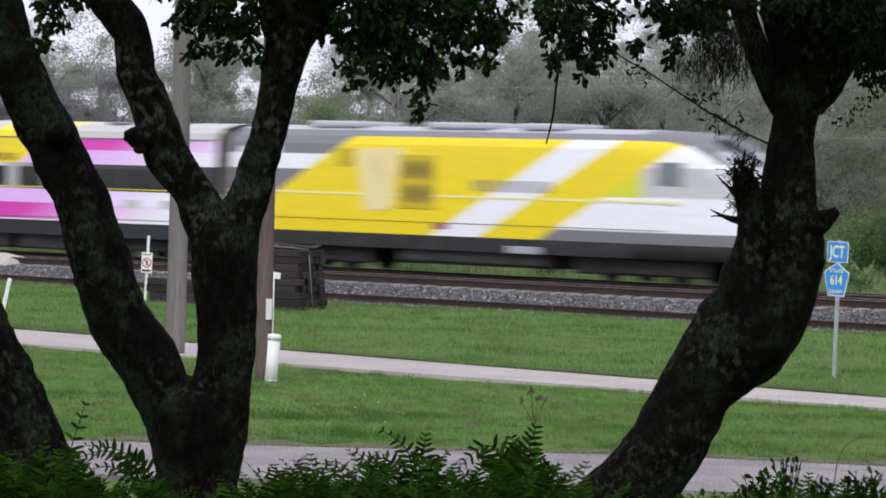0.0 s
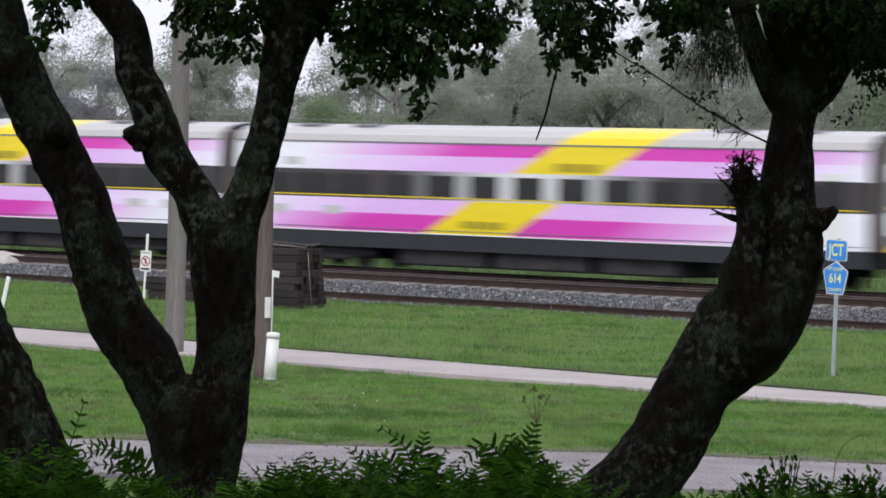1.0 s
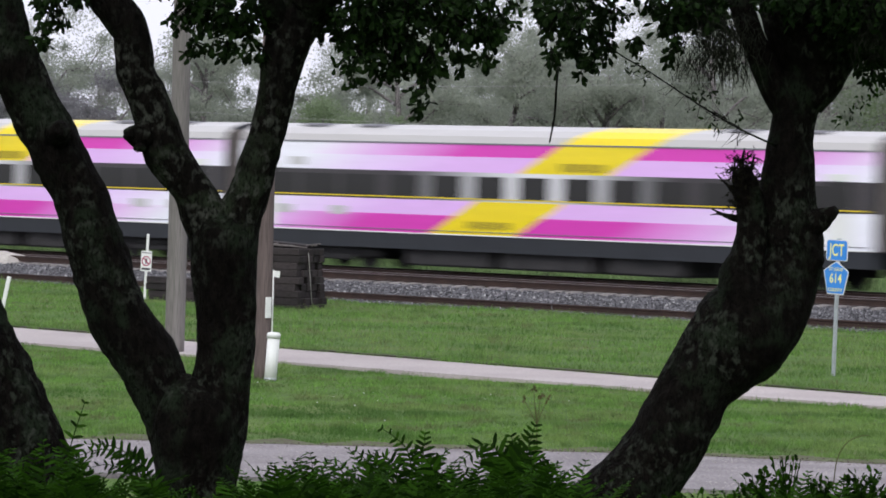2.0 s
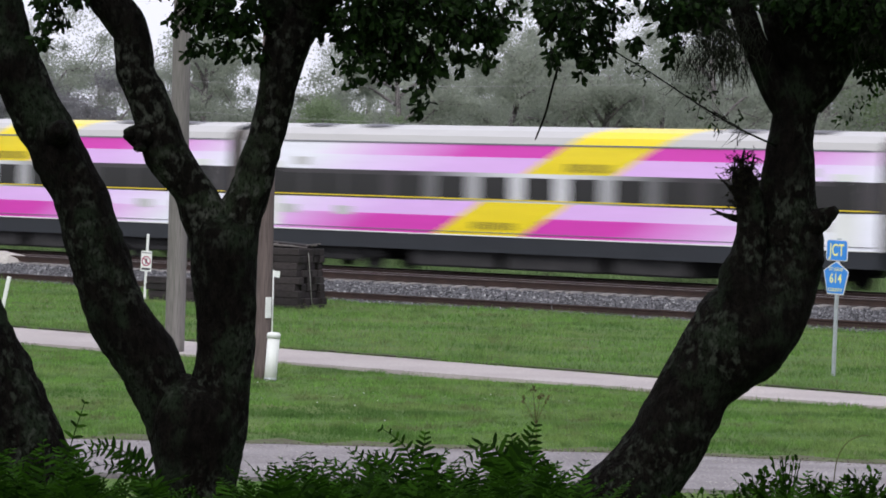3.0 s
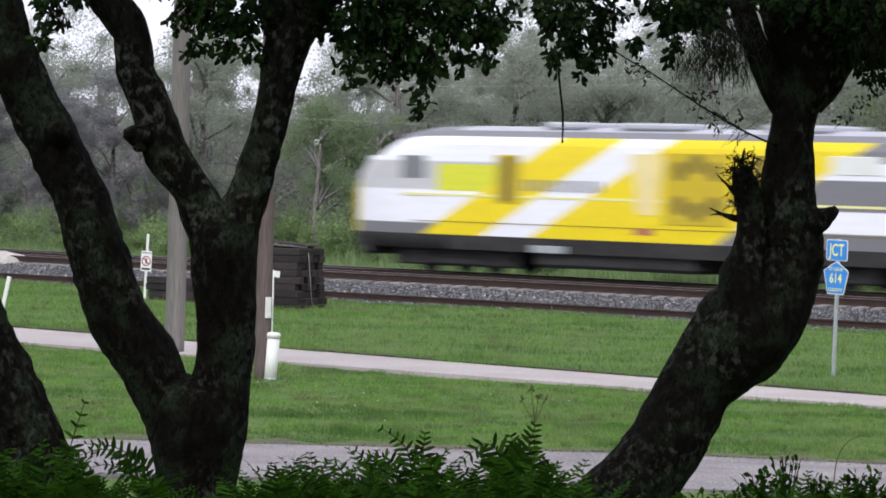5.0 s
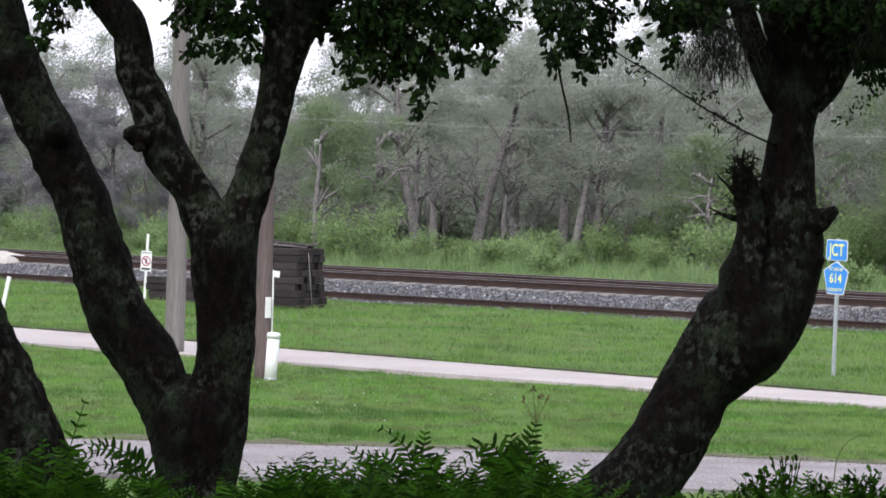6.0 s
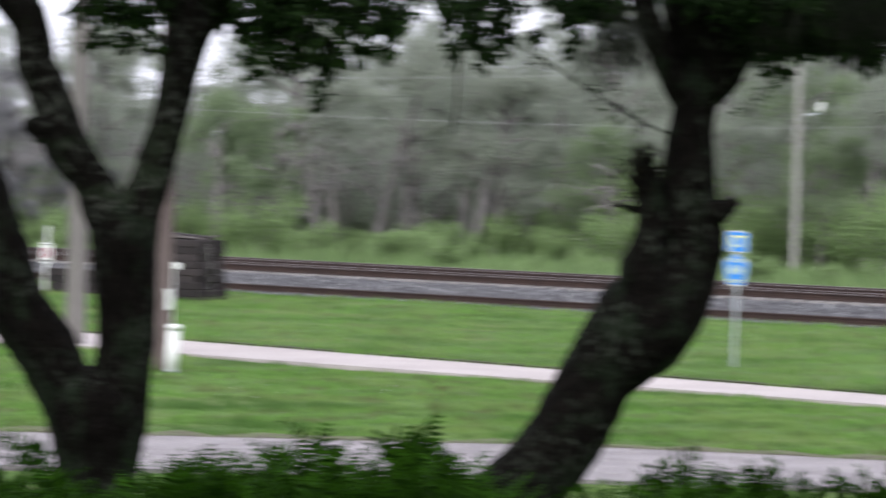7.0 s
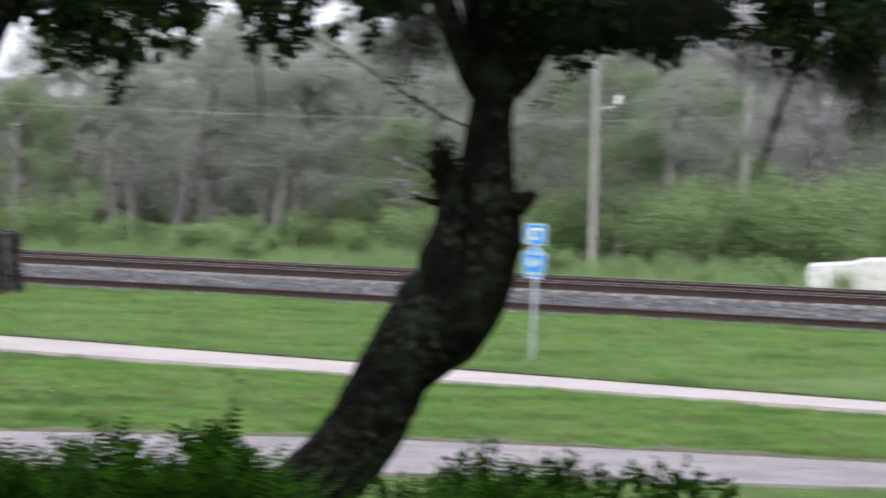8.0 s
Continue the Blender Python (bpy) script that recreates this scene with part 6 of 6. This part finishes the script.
def shrub(name, seed, size, material, label, n=3200, leaf=0.115):
    rng = np.random.default_rng(seed)
    t = root(name, Matrix.Identity(4), label, "bush", "undergrowth beyond the track")
    bm = bmesh.new()
    ends = []
    for i in range(16):
        w, h = rng.uniform(0, 6.28), rng.uniform(0.5, 1.0)
        e = np.array([math.cos(w) * size * rng.uniform(0.1, 0.85), math.sin(w) * size * rng.uniform(0.1, 0.85), size * h])
        tube(bm, [(0, 0, -0.1, 0.03), (*(e * [0.4, 0.4, 0.55]), 0.022), (*e, 0.008)], 4, cap=False)
        ends.append(e)
    tagged(part("stem", bm, M["hazed_bark"], t), kind="stuff")
    c = np.array(ends)
    k = rng.integers(16, size=n)
    p = c[k] * (1.05 - 0.75 * rng.random((n, 1)) ** 1.7) + rng.normal(size=(n, 3)) * size * 0.105
    p[:, 2] = np.maximum(p[:, 2], 0.03)
    L = rng.uniform(0.6, 1.3, n) * leaf
    v, f = small_leaves(rng, p, rng.normal(size=(n, 3)) + [0, 0, 0.1], L, L * rng.uniform(0.5, 0.8, n))
    raw("foliage", v, f, material, t)
    return t


def bare_tangle(seed, height, reach):
    """A leafless thicket tree: crooked stems that fork again and again into thin grey twigs."""
    rnd = random.Random(seed)
    t = root("bare_thicket", Matrix.Identity(4), "leafless tangle of grey-violet branches before the woods", "bare tree", "bare thickets beyond the track")
    bm = bmesh.new()

    def grow(p, d, length, r, level):
        q = p + d * length * 0.5 + Vector((rnd.gauss(0, 0.08), rnd.gauss(0, 0.08), rnd.gauss(0, 0.05))) * length
        e = q + (d + Vector((rnd.gauss(0, 0.3), rnd.gauss(0, 0.3), rnd.gauss(0, 0.15)))).normalized() * length * 0.5
        tube(bm, [(*p, r), (*q, r * 0.82), (*e, r * 0.6)], 5 if level < 2 else 3, cap=False)
        if level < 4:
            for _ in range(rnd.choice((2, 3, 3))):
                w = (d + Vector((rnd.gauss(0, 0.75), rnd.gauss(0, 0.75), rnd.gauss(0.05, 0.4)))).normalized()
                grow(q.lerp(e, rnd.random()), w, length * rnd.uniform(0.5, 0.8), r * 0.55, level + 1)

    for k in range(3):
        a = rnd.uniform(0, 6.28)
        lean = reach / height
        grow(Vector((math.cos(a) * 0.2, math.sin(a) * 0.2, -0.1)), Vector((math.cos(a) * lean * 0.5, math.sin(a) * lean * 0.5, 1)).normalized(), height * 0.45, 0.075, 0)
    part("branch_work", bm, M["hazed_bark"], t)
    return t


def build_woods():
    rng = random.Random(8)
    # leaf and bark colours carry the haze over the distant woods
    kinds = [woodland_tree("woodland_tree", 1, 12.5, 3.4, M["hazed_leaf"], "grey-green woodland tree with bare grey limbs"),
             woodland_tree("woodland_tree", 2, 11, 3.0, M["hazed_pale_leaf"], "haze-paled grey-green woodland tree with thin crown", 18000),
             woodland_tree("woodland_tree", 3, 13.5, 3.8, M["hazed_leaf"], "tall grey-green woodland tree with forked trunk", 24000),
             woodland_tree("woodland_tree", 4, 10, 2.8, M["hazed_pale_leaf"], "half-bare grey woodland tree with haze-paled branches", 8000),
             woodland_tree("woodland_tree", 5, 9, 3.2, M["hazed_young_leaf"], "fresh green young woodland tree", 19000, 0.12, 0.06),
             woodland_tree("woodland_tree", 6, 8.5, 3.0, M["hazed_pale_leaf"], "nearly bare haze-paled grey tree with spreading branches", 900, 0.12, 0.15)]
    spots = []
    for row, (y0, count, lo, hi) in enumerate(((150, 17, -24, 38), (162, 22, -28, 42), (176, 24, -32, 48), (192, 26, -36, 54), (206, 22, -4, 58))):
        for i in range(count):
            x = lo + (hi - lo) * (i + rng.uniform(0.15, 0.85)) / count
            spots.append((x, y0 - 0.25 * x + rng.uniform(-4, 4), row))
    used = set()
    for x, y, row in spots:
        k = rng.choice((0, 4, 2, 3, 4, 4, 5) if row == 0 else (0, 1, 2, 0, 2))
        s = rng.uniform(0.64, 0.84) * (1.05 if row > 1 else 1) * (1.1 if x < -11 else 0.82 if x < -7 else 0.95 if x < -3 else 1.05 if x < 12 else 1.28)
        m = pose(x, y, 0, 0, 0, rng.uniform(0, 360)) @ Matrix.Scale(s, 4)
        if k in used:
            ob = copy_thing(kinds[k], m)
            ob.scale = (s, s, s)
        else:
            used.add(k)
            kinds[k].matrix_world = m
    tall = woodland_tree("woodland_tree", 7, 11, 3.2, M["hazed_leaf"], "woodland tree with a long bare grey trunk", 16000, 0.12, 0.62)
    # trees with darkened leaves stand where the left woods lie in shade
    dark = woodland_tree("woodland_tree", 8, 11, 3.0, M["shade_leaf"], "dense grey-green woodland tree darkened for deep shade", 26000, 0.12, 0.05)
    for k, (x, y, s) in enumerate(((-15.6, 150, 0.62), (-14.0, 147, 0.56), (-12.9, 152, 0.66), (-11.2, 149, 0.5), (-17.5, 152, 0.66), (-9.6, 153, 0.42))):
        m = pose(x, y, 0, 0, 0, x * 71 % 360)
        ob = copy_thing(dark, m) if k else dark
        ob.matrix_world = m
        ob.scale = (s, s, s)
    snag = woodland_tree("bare_tree", 9, 6.5, 1.6, M["hazed_pale_leaf"], "slender dead grey tree without leaves", 30, 0.2, 0.3)
    tall.matrix_world = pose(-1.0, 146, -0.2, 0, -6, 0)
    tall.scale = (0.95, 0.95, 0.95)
    for x, y, s, lean in ((1.1, 148, 0.95, 13), (4.6, 146, 0.8, 14), (-9.5, 150, 0.9, 4), (12.4, 139, 0.85, 8), (18.2, 138, 0.8, 5)):
        ob = copy_thing(tall, pose(x, y, -0.2, 0, lean, 0) @ pose(0, 0, 0, 0, 0, x * 83 % 360))
        ob.scale = (s, s, s)
    for x, y, s in ((-4.6, 143, 0.72), (-3.2, 146, 0.66), (9.8, 144, 0.62), (16.8, 139, 0.6)):
        ob = copy_thing(kinds[4], pose(x, y, 0, 0, 0, x * 61 % 360))
        ob.scale = (s, s, s)
    snag.matrix_world = pose(-2.45, 143, 0)
    for x, y, s in ((9.4, 140, 0.75), (-7.4, 147, 0.8)):
        ob = copy_thing(snag, pose(x, y, 0, 0, 0, x * 131 % 360))
        ob.scale = (s, s, s)
    tangles = [bare_tangle(71, 5.5, 2.6), bare_tangle(72, 4.2, 3.0), bare_tangle(73, 6.5, 2.2)]
    for i in range(26):
        x = -24 + i * 2.1 + rng.uniform(-0.9, 0.9)
        m = pose(x, rng.choice((146, 150, 154)) - 0.28 * x + rng.uniform(-2, 2), 0, 0, rng.uniform(-9, 9), rng.uniform(0, 360))
        ob = tangles[i] if i < 3 else copy_thing(tangles[i % 3], m)
        ob.matrix_world = m
        k = rng.uniform(0.75, 1.2)
        ob.scale = (k, k, k)
    bushes = [shrub("bush", 31, 1.7, M["bush_leaf"], "light green bush in the undergrowth"),
              shrub("bush", 32, 1.1, M["bush_leaf"], "low light green bush in the undergrowth", 2400),
              shrub("bush", 34, 2.4, M["bush_leaf"], "tall bright green bush before the trees", 5200)]
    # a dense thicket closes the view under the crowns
    deep = shrub("thicket", 35, 3.6, M["hazed_leaf"], "dense dull green thicket under the trees", 5000, 0.24)
    deep.matrix_world = pose(-36, 205, 0)
    for i in range(64):
        m = pose(-38 + (i % 32) * 2.9 + rng.uniform(-0.8, 0.8), (172 if i < 32 else 205) - 0.3 * (-38 + (i % 32) * 2.9) + rng.uniform(-4, 4), 0, 0, 0, rng.uniform(0, 360))
        ob = copy_thing(deep, m)
        s = rng.uniform(0.7, 1.0) if i < 32 else rng.uniform(1.0, 1.6)
        ob.scale = (s, s, s)
    for i in range(48):
        x = -34 + i * 1.75 + rng.uniform(-0.6, 0.6)
        ob = copy_thing(deep, pose(x, 188 - 0.25 * x + rng.uniform(-4, 4), 0, 0, 0, rng.uniform(0, 360)))
        s = rng.uniform(1.4, 1.9) * (0.8 if x < -4 else 1)
        ob.scale = (s, s, s)
    used = set()
    for i in range(110):
        x = -26 + i * 0.58 + rng.uniform(-0.6, 0.6)
        y = rng.choice((138, 142, 147, 152)) - 0.3 * x + rng.uniform(-2, 2) + (4 if x > 8 else 0)
        k = rng.choice((0, 1, 0, 1, 2, 1)) if x < 16 else rng.choice((0, 2, 2, 0))
        s = rng.uniform(0.55, 1.05) if x < 9 else rng.uniform(0.85, 1.5)
        m = pose(x, y, 0, 0, 0, rng.uniform(0, 360))
        if k in used:
            ob = copy_thing(bushes[k], m)
        else:
            used.add(k)
            ob = bushes[k]
            ob.matrix_world = m
        ob.scale = (s, s, s)


def build_verge_growth():
    """Low shrubs and arching reeds in the rough strip between track and woods."""
    rng, rnd = np.random.default_rng(64), random.Random(64)
    small = shrub("bush", 36, 0.75, M["bush_leaf"], "small bright green bush in the rough verge", 1300, 0.1)
    for i in range(34):
        u, q = -26 + i * 1.9 + rnd.uniform(-0.8, 0.8), rnd.uniform(7, 16)
        p = TRACK @ Vector((u, q, 0))
        m = pose(p.x, p.y, -0.05, 0, 0, rnd.uniform(0, 360))
        ob = copy_thing(small, m) if i else small
        ob.matrix_world = m
        k = rnd.uniform(0.5, 1.25)
        ob.scale = (k, k, k * 1.1)
    reeds = root("reed_clump", Matrix.Identity(4), "clump of arching green reeds in the rough verge", "reeds", "reed clumps beyond the track")
    bm = bmesh.new()
    for k in range(70):
        a, out, h = rnd.uniform(0, 6.28), rnd.uniform(0.15, 0.9), rnd.uniform(0.8, 1.5)
        d, w = Vector((math.cos(a), math.sin(a), 0)), Vector((-math.sin(a), math.cos(a), 0)) * 0.022
        foot = Vector((rnd.gauss(0, 0.12), rnd.gauss(0, 0.12), -0.05))
        rows = []
        for t in (0, 0.35, 0.65, 0.85, 1):
            c = foot + d * out * t ** 1.8 + Vector((0, 0, h * (t - 0.35 * t ** 3)))
            rows.append([bm.verts.new(c - w * (1.02 - t)), bm.verts.new(c + w * (1.02 - t))])
        for p, q in zip(rows, rows[1:]):
            bm.faces.new((p[0], p[1], q[1], q[0]))
    tagged(part("reed_leaf", bm, M["bush_leaf"], reeds), kind="stuff")
    for i in range(22):
        p = TRACK @ Vector((-22 + i * 2.6 + rnd.uniform(-1.2, 1.2), rnd.uniform(9, 19), 0))
        m = pose(p.x, p.y, -0.05, 0, 0, rnd.uniform(0, 360))
        ob = copy_thing(reeds, m) if i else reeds
        ob.matrix_world = m
        k = rnd.uniform(0.7, 1.3)
        ob.scale = (k, k, k)


def build_shade_oaks():
    """Unseen oaks added around and behind the view, to keep sky light off the trunks."""
    t = woodland_tree("shade_oak", 51, 11.5, 5.0, M["oak_leaf"], "unseen broad dark oak added to shade the bank", 9000, 0.3, 0.34)
    t["group"] = "oaks on the bank"
    first = True
    for x, y in ((-12.5, 6), (13, 7), (-5.5, -6), (6, -7), (0, -13), (-13, -5), (13.5, -4), (-12, 16), (13, 17), (-9, 26), (13.5, 28)):
        m = pose(x, y, ground_z(x, y), 0, 0, (x * 77 + y * 31) % 360)
        if first:
            t.matrix_world = m
            first = False
        else:
            copy_thing(t, m)


# ------------------------------------------------------------ grass
def field(rng, p, length, waves=9):
    """An uneven field between 0 and 1 over the ground, whose lumps are about length metres across."""
    a, k, ph = rng.uniform(0, 6.28, waves), 6.28 / (length * rng.uniform(1.2, 3.5, waves)), rng.uniform(0, 6.28, waves)
    f = np.sin(p[:, :1] * (np.cos(a) * k) + p[:, 1:2] * (np.sin(a) * k) + ph).sum(1) / math.sqrt(waves)
    return np.clip(0.5 + 0.45 * f, 0, 1)


def blades(name, rng, n, place, h0, h1, wide, material, label, tuft=0.5, gaps=0.5):
    """Grass blades standing where place() puts them, taller and denser in tufts."""
    p = place(n)
    lump = 0.5 * field(rng, p, tuft) + 0.5 * field(rng, p, tuft * 3.5)
    keep = rng.random(len(p)) > gaps * (1 - lump)
    p, lump = p[keep], lump[keep]
    n = len(p)
    h = (h0 + (h1 - h0) * lump ** 1.6) * (0.55 + 0.75 * rng.random(n))
    a, lean = rng.uniform(0, 6.28, n), rng.normal(size=(n, 2)) * 0.4
    side = np.stack([np.cos(a), np.sin(a), np.zeros(n)], 1) * wide
    tip = p + np.stack([lean[:, 0] * h, lean[:, 1] * h, h], 1)
    v = np.stack([p - side, p + side, tip], 1).reshape(-1, 3)
    ob = raw(name, v, np.arange(n * 3).reshape(-1, 3), material)
    return tagged(ob, label, "grass", kind="stuff")


def build_grass():
    rng = np.random.default_rng(77)
    t = np.array(TRACK.translation)
    al, aw = np.array(ALONG), np.array(AWAY)

    def far_verge(n):
        u, q = rng.uniform(-32, 40, n), 3.0 + 26 * rng.random(n) ** 1.7
        p = t + al * u[:, None] + aw * q[:, None]
        p[:, 2] = -0.1
        return p[(p[:, 0] / p[:, 1] < 0.163) | (q > 14.5) | (rng.random(n) < 0.12)]

    def on_ground(p):
        p[:, 2] = [ground_z(x, y) for x, y, _ in p]
        return p

    def near_verge(n):
        u, q = rng.uniform(-34, 44, n), -10.2 - 33 * rng.random(n)
        p = t + al * u[:, None] + aw * q[:, None]
        line = 70.6 - p[:, 0] * 1.11
        return on_ground(p[p[:, 1] > line + 0.1])

    def middle(n):
        y = 45.4 + 29.4 * rng.random(n) ** 1.1
        p = np.stack([rng.uniform(-0.13, 0.2, n) * y, y, np.zeros(n)], 1)
        line = 66.7 - p[:, 0] * 0.945 - 0.2
        edge = road_far(p[:, 0]) + 0.7 + 0.5 * np.sin(p[:, 0] * 2.1) + 0.4 * np.sin(p[:, 0] * 5.3)
        thin = (p[:, 1] > road_far(p[:, 0]) + 0.03) & ((p[:, 1] > edge) | (rng.random(n) < 0.45))
        return on_ground(p[(p[:, 1] < line) & thin])

    def front(n):
        p = np.stack([rng.uniform(-5, 9, n), rng.uniform(38, 43, n), np.zeros(n)], 1)
        return on_ground(p[p[:, 1] < road_near(p[:, 0])])

    blades("tall_grass", rng, 120000, far_verge, 0.15, 0.95, 0.02, M["tall_grass"], "tall rough grass beyond the track", 1.1, 0.9)
    blades("verge_grass", rng, 330000, near_verge, 0.03, 0.17, 0.009, M["grass"], "longer green grass between path and track", 0.35, 0.55)
    blades("lawn_grass", rng, 330000, middle, 0.02, 0.105, 0.007, M["grass"], "short mown grass between road and path", 0.3, 0.55)
    def path_edge(n):
        x = rng.uniform(-12, 14, n)
        p = np.stack([x, 70.75 - x * 1.102 + rng.random(n) ** 2 * 1.6, np.zeros(n)], 1)
        return on_ground(p)

    def rail_edge(n):
        u, q = rng.uniform(-34, 44, n), -8.6 - 1.7 * rng.random(n)
        p = t + al * u[:, None] + aw * q[:, None]
        clump = np.sin(u * 1.7) + np.sin(u * 0.61 + 1) > rng.random(n) * 2.4 - 0.4
        p[:, 2] = -0.19
        return p[clump]

    blades("edge_grass", rng, 26000, path_edge, 0.08, 0.2, 0.007, M["grass"], "longer grass leaning over the path's edge")
    blades("rail_weeds", rng, 14000, rail_edge, 0.05, 0.3, 0.008, M["grass"], "ragged weeds along the spare rail", 0.8, 0.95)
    blades("front_grass", rng, 20000, front, 0.03, 0.1, 0.006, M["grass"], "short grass before the road")


# ------------------------------------------------------------ build it
build_ground()
build_paving()
build_ballast()
build_track(0, "far railway track with rusty rails on concrete ties")
build_track(-4.03, "near railway track with rusty rails on concrete ties")
build_loose_rail()
train = build_train()
build_oaks()
twig = build_hanging_twig()
build_ferns()
build_bank_shrubs()
build_litter()
weed = build_weed()
build_poles()
build_marker()
build_county_sign()
build_warning_sign()
build_white_post()
build_tie_stack()
build_straps()
build_rubble()
build_litter_bag()
build_white_trailer()
build_woods()
build_verge_growth()
build_shade_oaks()
build_grass()


def motions():
    """The train runs through; the loose twig swings and the weed nods in the breeze."""
    for car, start, turn in train:
        rows = []
        for k in range(-1, 18):
            t = k * 0.5 if 0 <= k < 17 else (-0.1 if k < 0 else 8.1)
            s = start + SPEED * t
            rows.append((t, TRACK @ pose(s, 0, RAILTOP, 0, 0, turn)))
        walk(car, rows)
    top = (0.606, 21.7, 4.039)
    walk(twig, [(t, pose(*top, 0, a, 0)) for t, a in ((0, 12), (0.5, 9), (1.0, 19), (1.5, 16), (2.2, 8), (2.8, 17), (3.0, 20), (3.2, 11), (3.5, -5), (4.0, 0), (4.5, -11), (5.2, 2), (5.8, -15), (6.0, -7), (6.2, 1), (6.5, 15), (7.0, 8), (7.5, 2), (8.0, 0))])
    at = weed.matrix_world.translation
    walk(weed, [(t, pose(*at, 0, a, 0)) for t, a in ((0, -0.5), (0.5, 0.2), (1.0, 0.6), (1.5, 0.8), (2.2, 0.4), (3.0, 0.3), (3.5, 0), (4.0, -0.2), (4.5, -0.6), (5.2, 0), (6.0, 0.3), (6.5, 0.4), (7.0, 0), (7.5, -0.2), (8.0, 0))])


motions()
